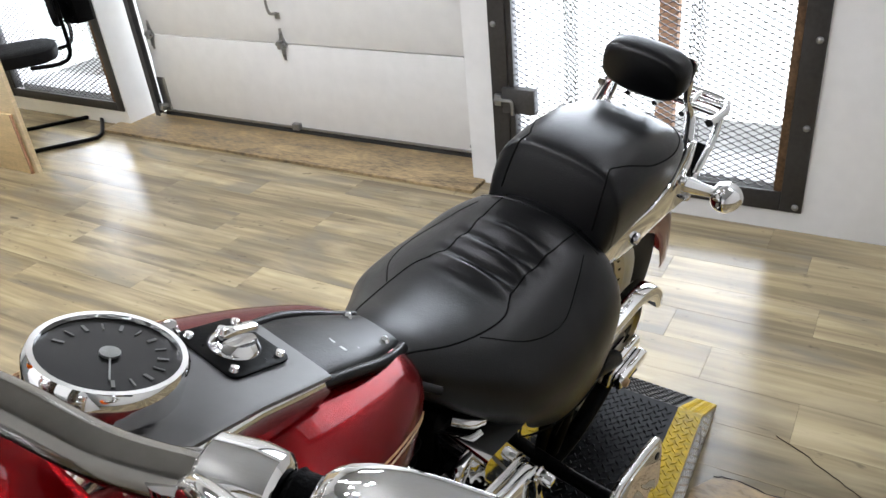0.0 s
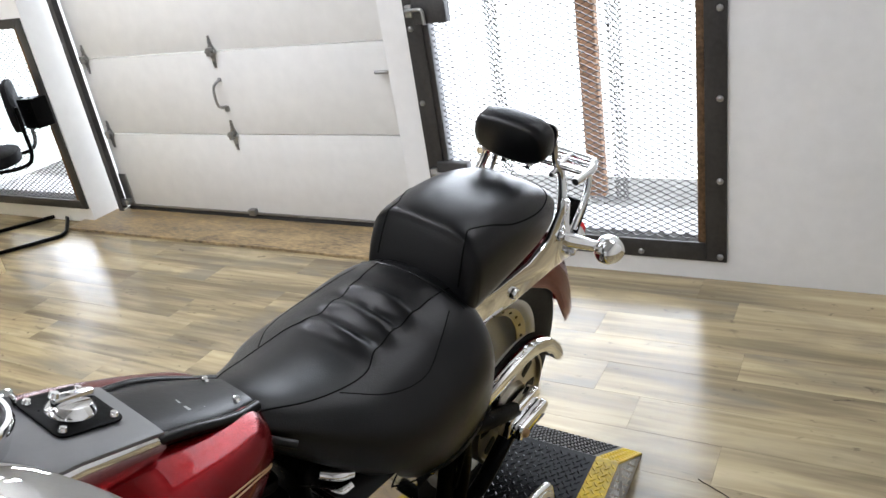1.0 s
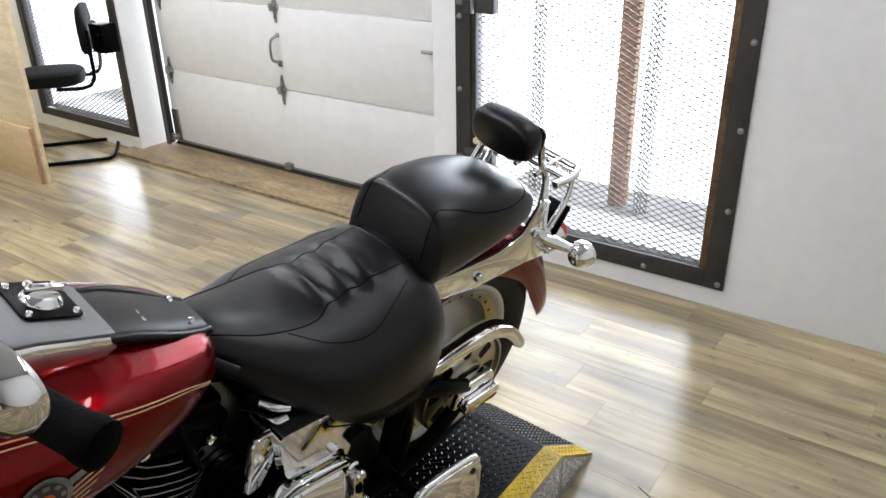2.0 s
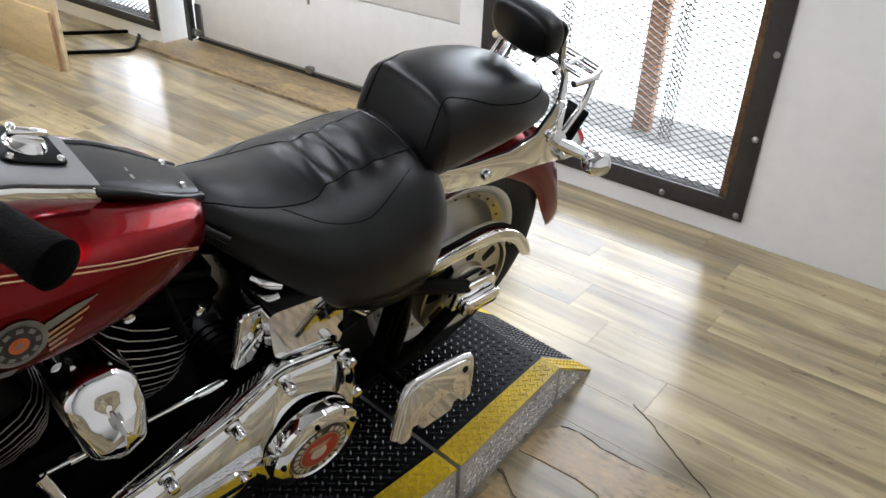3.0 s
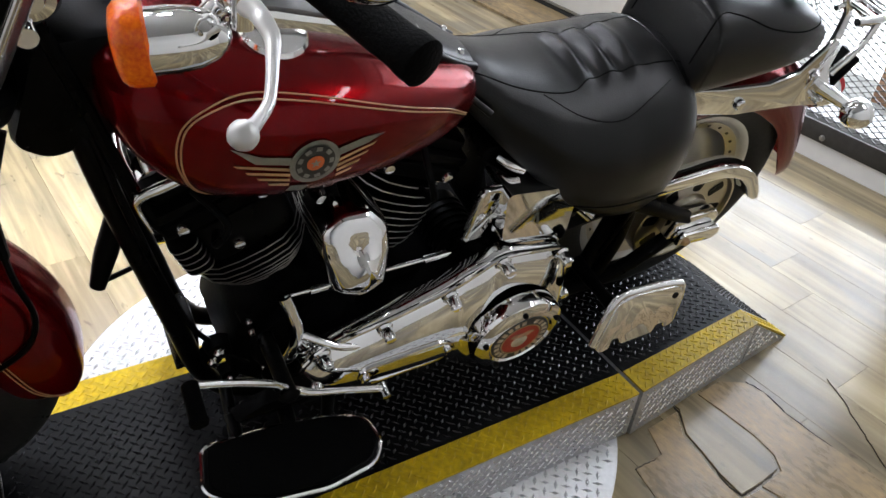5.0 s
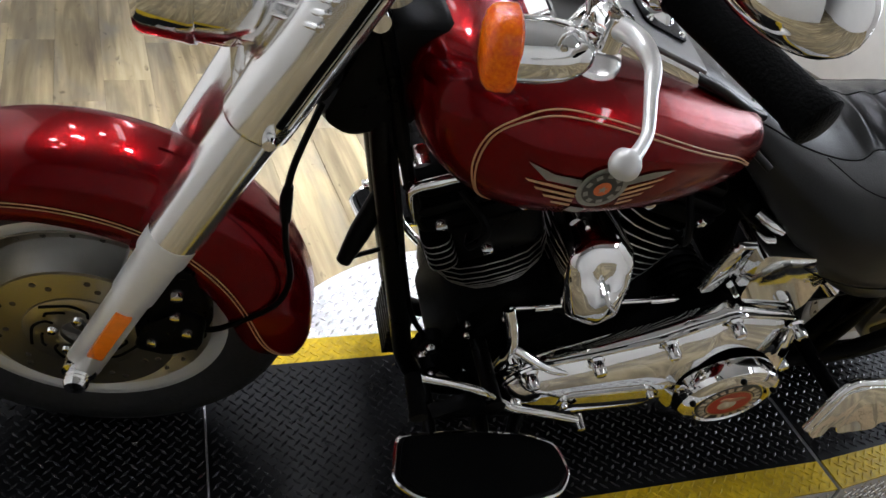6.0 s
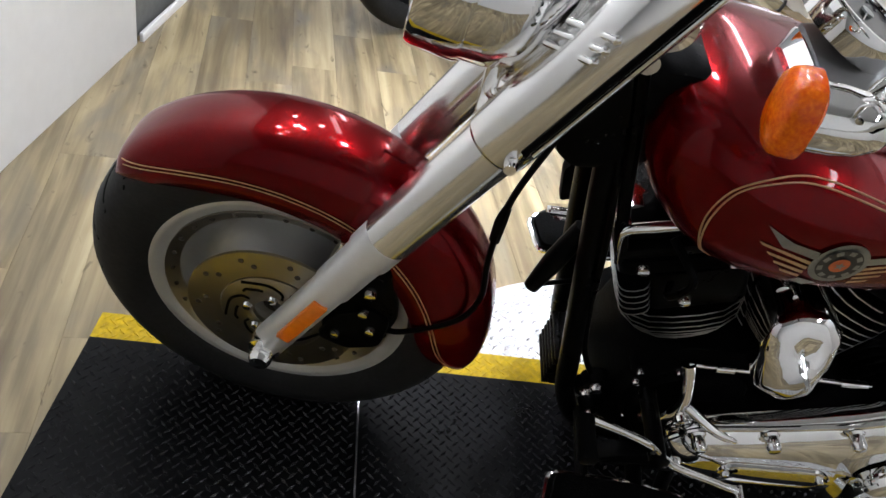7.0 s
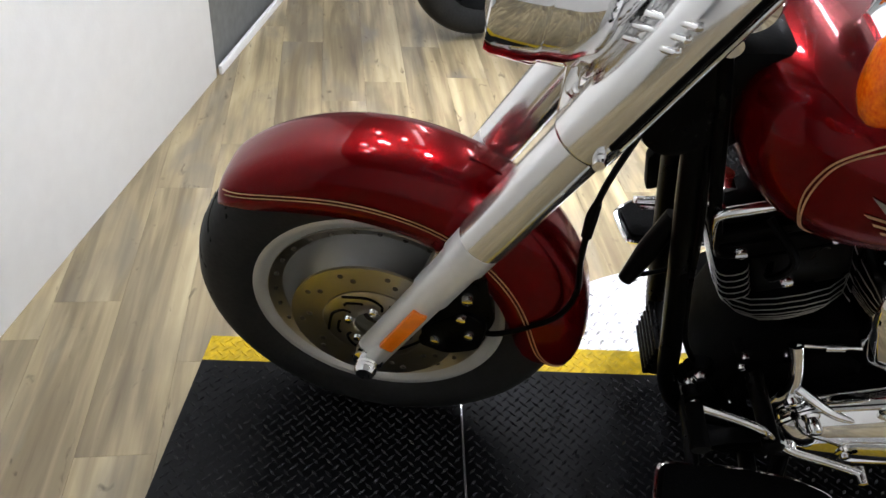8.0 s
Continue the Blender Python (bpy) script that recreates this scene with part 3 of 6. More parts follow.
for tx, ty, watts, spread in FILL_TUBES:
    g = thing("ceiling_light", pose(tx, ty, 2.93), "unseen two-tube fluorescent light added as fill", "ceiling light", "ceiling lights")
    part("housing", box((0, 0, 0.035), (1.24, 0.16, 0.06), 0.008), WHITE, g)
    for y in (-0.04, 0.04):
        part("tube", rod((-0.6, y, -0.008), (0.6, y, -0.008), 0.013, 12), FILL_ON, g, "lit tube of the added fill light")

# fixtures made up for the added spots
for tx, ty, watts, spread in FILL_SPOTS:
    g = thing("ceiling_spot", pose(tx, ty, 2.93), "unseen round spotlight added as fill", "ceiling light", "ceiling spotlights")
    part("can", lathe([(0.085, -0.020), (0.105, -0.022), (0.108, 0.0), (0.10, 0.07), (0, 0.07), (0, 0.05), (0.085, 0.05)], (0, 0, 0), "z", 32), WHITE, g, "white round can")
    part("lamp_face", lathe([(0, 0.02), (0.07, 0.02), (0.075, 0.03), (0, 0.03)], (0, 0, 0), "z", 32), FILL_ON, g, "lit face of the added spotlight")

BULB_ON = glow("lit_bulb", (1.0, 0.97, 0.92), 30.0)
for tx, ty in BULBS:
    g = thing("pendant_bulb", pose(tx, ty, 2.62), "lit globe bulb in a black pendant holder", "pendant light", "pendant bulbs")
    part("bulb", lathe([(0, -0.05), (0.025, -0.043), (0.043, -0.02), (0.046, 0.005), (0.035, 0.035), (0.016, 0.06)], (0, 0, 0), "z", 24), BULB_ON, g, "lit globe bulb")
    part("holder", merge(lathe([(0, 0.12), (0.018, 0.118), (0.022, 0.06), (0.016, 0.058)], (0, 0, 0), "z", 16), rod((0, 0, 0.11), (0, 0, 0.38), 0.004, 8)), BLACKP, g, "black holder and cord")

# ---- motorcycle: its own axes are x to its left, y to the rear, z up ----
BIKE = thing("motorcycle", pose(0.486, -0.49, 0.12, 0, 13.5, -7.4), "dark red chrome cruiser motorcycle leaning on its side stand", "motorcycle")


def bp(name, bm, material, label="", parent=None, sharp=38):
    return part(name, bm, material, parent or BIKE, label, sharp)


def settle(parts, move, grow=(1, 1, 1), about=(0, 0, 0)):
    """Moves finished parts, with all under them, in the machine's own axes."""
    m = Matrix.Translation(Vector(about) + Vector(move)) @ Matrix.Diagonal((*grow, 1)) @ Matrix.Translation(-Vector(about))
    for o in parts:
        for q in [o] + list(o.children_recursive):
            q.data.transform(m)


def curve_at(xs, table, col):
    return np.interp(xs, [r[0] for r in table], [r[col] for r in table])


def smooth_table(table, n):
    """Rows of a table, resampled along a smooth curve."""
    k = len(table)
    pts = [Vector(r[:3]) for r in table], [Vector((r[3], r[4] if len(r) > 4 else 0, 0)) for r in table]
    a, b = smooth_path(pts[0], n), smooth_path(pts[1], n)
    return [(*p, *q[:2]) for p, q in zip(a, b)]


FA, RA = Vector((-0.004, 0.056, 0.350)), Vector((0.0, 1.602, 0.350))


def tyre_profile(R, w, inner):
    """Round-shouldered section, closed."""
    out = []
    for k in range(25):
        a = math.pi * k / 24
        x = math.cos(a) * w / 2
        r = R - 0.058 * (1 - math.sin(a) ** 0.8)
        out.append((r, x))
    out += [(inner + 0.02, -w / 2 + 0.002), (inner, -w / 2 + 0.016), (inner, w / 2 - 0.016), (inner + 0.02, w / 2 - 0.002)]
    return out


def grooves(c, R, w, n, lead):
    """Curved tread grooves as thin dark inlays that hug the crown."""
    bms = []
    for k in range(n):
        for s in (-1, 1):
            rings = []
            for j in range(6):
                t = j / 5
                x = s * (0.008 + t * w * 0.38)
                a = 2 * math.pi * (k + (0.5 if s > 0 else 0) + lead * t) / n
                sn = math.sqrt(max(0, 1 - (2 * x / w) ** 2))
                r = R - 0.058 * (1 - sn ** 0.8) + 0.0006
                wd = 0.0055 / R * (1 - 0.5 * t)
                rings.append([c + Vector((x, (r + dr) * math.cos(a + da), (r + dr) * math.sin(a + da))) for da, dr in ((-wd, 0), (wd, 0), (wd, -0.004), (-wd, -0.004))])
            bms.append(loft(rings))
    return merge(*bms)


def wheel(name, c, R, w, rim_r, dish_in, label):
    """A solid disc wheel with its tyre."""
    g = rim_r
    rim = lathe([(0.03, 0.04), (0.06, 0.042), (0.075, 0.024), (0.10, 0.008), (g * 0.62, 0.000), (g * 0.72, 0.004), (g * 0.79, 0.020), (g * 0.82, 0.036), (g * 0.88, 0.042), (g * 0.935, w * 0.36), (g * 0.965, w * 0.40), (g, w * 0.41), (g + 0.010, w * 0.40), (g + 0.010, w * 0.37), (g - 0.004, w * 0.34),
                 (g - 0.004, -w * 0.34), (g + 0.010, -w * 0.37), (g + 0.010, -w * 0.40), (g, -w * 0.41), (g * 0.935, -w * 0.36), (g * 0.82, -0.036), (g * 0.62, -0.016), (0.075, -0.03), (0.03, -0.04)], c, "x", 72)
    ob = bp(name, rim, SATIN, label)
    bp("tyre", lathe(tyre_profile(R, w, g - 0.002), c, "x", 96, True), RUBBER, "black road tyre", ob, 50)
    bp("tread_groove", grooves(c, R, w, 26, 0.9), BLACKW, "", ob)
    bp("hub", lathe([(0, 0.062), (0.02, 0.062), (0.026, 0.055), (0.032, 0.04), (0.045, 0.035), (0.05, 0.03), (0.05, -0.03), (0.032, -0.04), (0.026, -0.06), (0, -0.062)], c, "x", 32), CHROME, "chrome hub", ob)
    # machined ring with small holes
    bp("machined_ring", lathe([(g * 0.80, 0.0335), (g * 0.80, 0.037), (g * 0.90, 0.0475), (g * 0.90, 0.044)], c, "x", 72, True), BRUSHED, "", ob)
    bms = []
    for k in range(28):
        a = 2 * math.pi * k / 28
        r = g * 0.85
        bms.append(moved(lathe([(0, 0.0435), (0.0042, 0.0435), (0.0042, 0.040)], (0, 0, 0), "x", 8), Matrix.Translation(c + Vector((0, r * math.cos(a), r * math.sin(a))))))
    tagged(bp("ring_hole", merge(*bms), SUB, "", ob), kind="stuff")
    return ob


fw = wheel("front_wheel", FA, 0.304, 0.126, 0.200, 0.02, "grey solid disc front wheel")


def brake_disc(c, x, R, parent):
    d = bp("brake_disc", merge(lathe([(R * 0.62, x - 0.0025), (R * 0.62, x + 0.0025), (R, x + 0.0025), (R, x - 0.0025)], c, "x", 72, True)), BRUSHED, "drilled steel brake disc", parent)
    # carrier with curved arms
    bp("disc_carrier", lathe([(0.03, x + 0.004), (0.034, x + 0.006), (R * 0.58, x + 0.0045), (R * 0.605, x + 0.0035), (R * 0.605, x - 0.003), (0.03, x - 0.003)], c, "x", 60), BRUSHED, "brushed disc carrier", parent)
    for k in range(5):
        a0 = 2 * math.pi * k / 5
        for turns in (((0.33, 0.0), (0.42, 0.10), (0.50, 0.42), (0.54, 0.80), (0.585, 1.0)), ((0.40, 0.62), (0.42, 0.74), (0.44, 0.90), (0.47, 1.05), (0.46, 1.16))):
            bp("carrier_slot", tube([c + Vector((x + 0.0052, R * r * math.cos(a0 + da), R * r * math.sin(a0 + da))) for r, da in turns], 0.0024, 6, 4), BLACKP, "", parent)
        p = c + Vector((x + 0.009, R * 0.30 * math.cos(a0 + 0.3), R * 0.30 * math.sin(a0 + 0.3)))
        bp("bolt", lathe([(0, 0.006), (0.006, 0.005), (0.008, 0)], p, "x", 10), CHROME, "", parent)
    bms = []
    for k in range(20):
        a = 2 * math.pi * (k // 2 * 2 + 0.45 * (k % 2)) / 20
        r = R * (0.78, 0.88)[k % 2]
        bms.append(lathe([(0, 0.0008), (0.0045, 0.0008), (0.0045, -0.001)], c + Vector((x + 0.0025, r * math.cos(a), r * math.sin(a))), "x", 8))
    tagged(bp("disc_hole", merge(*bms), SUB, "", parent), kind="stuff")


brake_disc(FA, 0.077, 0.132, fw)


# fenders: a crown section swept round the wheel; rows of angle, crown radius, edge radius, half width
def fender(name, c, rows, label, n=6, th=0.0025):
    fine = smooth_table([(r[0] / 100, r[1], r[2], r[3]) for r in rows], n)
    outer, inner = [], []
    for a100, rc, re, hw, _ in fine:
        a = radians(a100 * 100)
        for ring, dr in ((outer, 0.0), (inner, -th)):
            pts = []
            for k in range(17):
                b = math.pi * k / 16
                x = hw * math.copysign(abs(math.cos(b)) ** 0.62, math.cos(b))
                drop = 1 - abs(math.sin(b)) ** 1.0
                r = rc - (rc - re) * drop ** 1.15
                x2 = x * (1 - th / hw) if dr else x
                pts.append(c + Vector((x2, (r + dr) * math.cos(a), (r + dr) * math.sin(a))))
            ring.append(pts)
    rings = [o + i[::-1] for o, i in zip(outer, inner)]
    ob = bp(name, loft(rings), RED, label, sharp=50)
    return ob, fine


def fender_line(fine, c, f, side, lift=0.0012):
    """Points along the fender's flank, f of the way from edge to crown."""
    out = []
    for a100, rc, re, hw, _ in fine:
        a = radians(a100 * 100)
        r = re + f
        drop = min(1, max(0, (rc - r) / (rc - re))) ** (1 / 1.15)
        sb = 1 - drop
        x = hw * (1 - sb * sb) ** 0.31 + lift
        out.append(c + Vector((side * x, r * math.cos(a), r * math.sin(a))))
    return out


FF = [(142, 0.306, 0.298, 0.050), (137, 0.319, 0.286, 0.064), (127, 0.322, 0.263, 0.073), (112, 0.323, 0.241, 0.077), (90, 0.323, 0.226, 0.080), (68, 0.324, 0.219, 0.081), (40, 0.327, 0.212, 0.081), (15, 0.331, 0.216, 0.081), (1, 0.331, 0.230, 0.080), (-6, 0.330, 0.256, 0.076), (-9, 0.325, 0.292, 0.066)]
ff, fine = fender("front_fender", FA, FF, "dark red front fender with gold pinstripes")
for side in (1, -1):
    for f in (0.024, 0.0295):
        bp("pinstripe", tube(fender_line(fine, FA, f, side)[7:-2], 0.0010, 6, smooth=False), GOLD, "gold pinstripe", ff)
    bp("fender_bracket", merge(tube([(side * 0.086, 0.15, 0.56), (side * 0.088, 0.135, 0.51), (side * 0.086, 0.125, 0.47)], 0.010, 8), lathe([(0, 0.014), (0.012, 0.012), (0.014, 0)], (side * 0.092, 0.128, 0.472), "x", 12)), CHROME, "chrome fender mount", ff)
bp("fender_rib", tube([FA + Vector((0, 0.3245 * math.cos(radians(a)), 0.3245 * math.sin(radians(a)))) for a in (70, 67, 64, 61)], 0.002, 6), RED, "", ff)

# fork
F0, F1 = Vector((0, 0.045, 0.272)), Vector((0, 0.398, 1.003))
fd = (F1 - F0).normalized()
FWD = Vector((0, -fd.z, fd.y))
STEER_AXIS = F0 + Vector((0.012, 0, 0)) - FWD * 0.067
STEER = Matrix.Translation(STEER_AXIS) @ Matrix.Rotation(radians(-8.5), 4, fd) @ Matrix.Translation(-STEER_AXIS) @ Matrix.Translation(Vector((0.012, 0, 0)) - FWD * 0.022)
for side in (1, -1):
    X = Vector((side * 0.102, 0, 0))
    at = lambda d: X + F0 + fd * d
    def turned(rows):
        return loft([[at(d) + r * (math.cos(2 * math.pi * k / 36) * Vector((1, 0, 0)) + math.sin(2 * math.pi * k / 36) * FWD) for k in range(36)] for d, r in rows])

    leg = bp("fork_leg", turned([(0.0, 0.019), (0.004, 0.0245), (0.010, 0.027), (0.200, 0.027), (0.203, 0.030), (0.290, 0.030), (0.294, 0.0335), (0.335, 0.0335), (0.338, 0.031)]), SLIDER, "satin silver fork leg")
    bp("fork_cover", turned([(0.337, 0.031), (0.339, 0.0355), (0.545, 0.0355), (0.547, 0.0385), (0.552, 0.0405), (0.845, 0.0405), (0.855, 0.037), (0.862, 0.027)]), POLISHED, "polished chrome fork cover", leg)
    bp("axle_cap", merge(lathe([(0, 0.032), (0.014, 0.032), (0.016, 0.028), (0.0175, 0.024), (0.015, 0.022), (0.0175, 0.019), (0.015, 0.016), (0.0175, 0.013), (0.016, 0.008), (0.024, 0.006), (0.024, -0.03), (0, -0.03)], (0, 0, 0), "x", 24, m=Matrix.Scale(side, 4, (1, 0, 0)) @ Matrix.Translation((0.118, 0.047, 0.284)))), CHROME, "ribbed chrome axle nut", leg)
    bp("reflector", moved(box((0, 0, 0), (0.012, 0.023, 0.112), 0.003), Matrix.Translation(X + F0 + fd * 0.125 + Vector((side * 0.0255, 0, 0))) @ Matrix.Rotation(-math.atan2(fd.y, fd.z), 4, "X")), REFLECT, "orange fork reflector", leg)
    bp("cover_bolt", lathe([(0, 0.012), (0.007, 0.011), (0.009, 0.004), (0.009, 0)], at(0.555) + Vector((side * 0.038, 0.014, 0)), "x", 12, m=Matrix.Scale(side, 4, (1, 0, 0))), CHROME, "", leg)
    # flutes along the upper cover
    for k, r in ((-0.012, 0.0030), (0.0, 0.0050), (0.011, 0.0026)):
        nrm = Vector((side * 0.0372, 0, 0)) + Vector((0, 0.016 + k, 0)) * 0.9
        bp("cover_flute", rod(at(0.575) + nrm, at(0.838) + nrm, r, 8), BLACKP if k == 0 else CHROME, "", leg)
    bp("cover_bolt", lathe([(0, 0.010), (0.008, 0.008), (0.0105, 0)], at(0.848) + Vector((side * 0.036, 0.018, 0)), "x", 14, m=Matrix.Scale(side, 4, (1, 0, 0))), CHROME, "", leg)
bp("axle", rod((-0.10, 0.07, 0.318), (0.10, 0.07, 0.318), 0.012), CHROME, "front axle")
# calliper on the left leg
cal = bp("brake_calliper", merge(prism(round_outline([(0.115, 0.30), (0.165, 0.285), (0.215, 0.31), (0.222, 0.37), (0.19, 0.40), (0.135, 0.36)], 0.015), 0.050, 0.088, "x", 0.006)), BLACKP, "black front brake calliper")
for p in ((0.088, 0.145, 0.325), (0.088, 0.195, 0.352), (0.088, 0.18, 0.39)):
    bp("bolt", lathe([(0, 0.010), (0.007, 0.009), (0.009, 0.003), (0.009, 0)], p, "x", 10), CHROME, "", cal)
# triple clamps, nacelle, headlamp
for d, w in ((0.60, 0.036), (0.755, 0.03)):
    c = F0 + fd * d
    bp("triple_clamp", moved(prism(round_outline([(-0.125, -0.03), (0.125, -0.03), (0.125, 0.02), (0.05, 0.07), (-0.05, 0.07), (-0.125, 0.02)], 0.02), -w / 2, w / 2, "z", 0.006), Matrix.Translation(c) @ Matrix.Rotation(-math.atan2(fd.y, fd.z), 4, "X")), POLISHED if d > 0.7 else BLACKP, "triple clamp")
bp("nacelle", moved(prism(round_outline([(-0.085, -0.02), (0.085, -0.02), (0.09, 0.16), (-0.09, 0.16)], 0.02), -0.04, 0.02, "y", 0.012), Matrix.Translation(F0 + fd * 0.60) @ Matrix.Rotation(-math.atan2(fd.y, fd.z), 4, "X")), POLISHED, "chrome headlamp nacelle")
# the front end is steered a little to the right about the steering head
front_parts = [o for o in BIKE.children_recursive]
for o in front_parts:
    o.data.transform(STEER)
settle([o for o in BIKE.children if o not in (fw, ff)], (0.003, 0.020, 0.020))
settle([fw, ff], Vector((0.004, 0.086, 0.328)) - STEER @ FA)
# drum-shaped headlamp, its bracket, the nacelle's ribs and the clamp nut
HLM = Matrix.Translation((-0.004, 0.262, 0.912)) @ Matrix.Rotation(radians(-8.5), 4, "Z") @ Matrix.Rotation(radians(-4), 4, "X")
head = bp("headlamp", moved(lathe([(0, 0.100), (0.035, 0.097), (0.066, 0.084), (0.086, 0.058), (0.093, 0.030), (0.094, 0.001)], (0, 0, 0), "y", 56), HLM), CHROME, "chrome drum headlamp bucket")
bp("rim_ring", moved(lathe([(0.0925, 0.002), (0.0965, 0.001), (0.098, -0.004), (0.098, -0.050), (0.0955, -0.058), (0.090, -0.060), (0.086, -0.056), (0.086, 0.0)], (0, 0, 0), "y", 56, True), HLM), CHROME, "chrome headlamp rim", head)
bp("headlamp_glass", moved(lathe([(0, -0.070), (0.05, -0.066), (0.087, -0.055), (0.087, -0.050), (0, -0.050)], (0, 0, 0), "y", 48), HLM), mat("lamp_glass", (0.35, 0.36, 0.37), 0.08, metal=0.6, vary=0.1, scale=40, bump=0.2, bscale=70), "ribbed lamp glass", head)
for s in (1, -1):
    bp("head_bracket", merge(tube([(s * 0.068, 0.282, 0.856), (s * 0.072, 0.300, 0.892), (s * 0.070, 0.325, 0.928), (s * 0.055, 0.350, 0.955)], [0.010, 0.012, 0.012, 0.010], 12), prism(round_outline([(0.282, 0.858), (0.312, 0.866), (0.322, 0.800), (0.300, 0.755), (0.286, 0.765)], 0.008, 3), s * 0.052, s * 0.060, "x", 0.002), lathe([(0, 0.010), (0.007, 0.009), (0.010, 0.002), (0.010, -0.004)], (0, 0, 0), "x", 14, m=Matrix.Translation((s * 0.060, 0.304, 0.812)) @ Matrix.Scale(s, 4, (1, 0, 0)))), CHROME, "chrome headlamp bracket", head)
    for a, b in (((0.100, 0.338, 0.942), (0.146, 0.373, 0.962)), ((0.100, 0.330, 0.928), (0.146, 0.367, 0.948)), ((0.100, 0.324, 0.914), (0.147, 0.361, 0.934))):
        a, b = Vector((s * a[0], a[1], a[2])), Vector((s * b[0], b[1], b[2]))
        bp("nacelle_rib", merge(rod(a, b, 0.0042, 12), lathe([(0, 0.0046), (0.0036, 0.003), (0.0048, 0), (0.0036, -0.003), (0, -0.0046)], b, "x", 12)), CHROME, "polished nacelle rib")
bp("clamp_nut", merge(lathe([(0, 0.022), (0.012, 0.022), (0.014, 0.018), (0.024, 0.016), (0.030, 0.008), (0.031, -0.002), (0.022, -0.030), (0, -0.03)], (0.088, 0.437, 0.955), "x", 30), tube([(0.06, 0.44, 0.95), (0.095, 0.452, 0.985), (0.10, 0.47, 1.01)], 0.010, 12), rod((0.07, 0.425, 0.915), (0.112, 0.428, 0.918), 0.011, 14)), CHROME, "chrome clamp nut and lock")
bp("brake_hose", tube([(0.100, 0.236, 0.360), (0.110, 0.262, 0.372), (0.112, 0.296, 0.392), (0.110, 0.346, 0.430), (0.105, 0.364, 0.485), (0.105, 0.354, 0.562), (0.105, 0.350, 0.640), (0.098, 0.356, 0.700), (0.075, 0.385, 0.780)], 0.0046, 8), BLACKP, "black rubber brake hose")
bp("hose_grip", tube([(0.105, 0.351, 0.612), (0.104, 0.350, 0.650), (0.102, 0.352, 0.672)], [0.0075, 0.0085, 0.006], 8), BLACKP)
bp("calliper_lug", merge(prism(round_outline([(0.150, 0.330), (0.245, 0.325), (0.262, 0.385), (0.235, 0.500), (0.168, 0.505), (0.150, 0.43)], 0.014, 3), 0.060, 0.100, "x", 0.006), rod((0.085, 0.235, 0.347), (0.104, 0.236, 0.347), 0.014, 14)), BLACKP, "", cal)
for p in ((0.100, 0.186, 0.482), (0.100, 0.234, 0.347), (0.100, 0.212, 0.452)):
    bp("bolt", lathe([(0, 0.013), (0.008, 0.012), (0.0105, 0.005), (0.0105, 0)], p, "x", 12), CHROME, "", cal)

rw = wheel("rear_wheel", RA, 0.320, 0.142, 0.214, 0.02, "grey solid disc rear wheel")

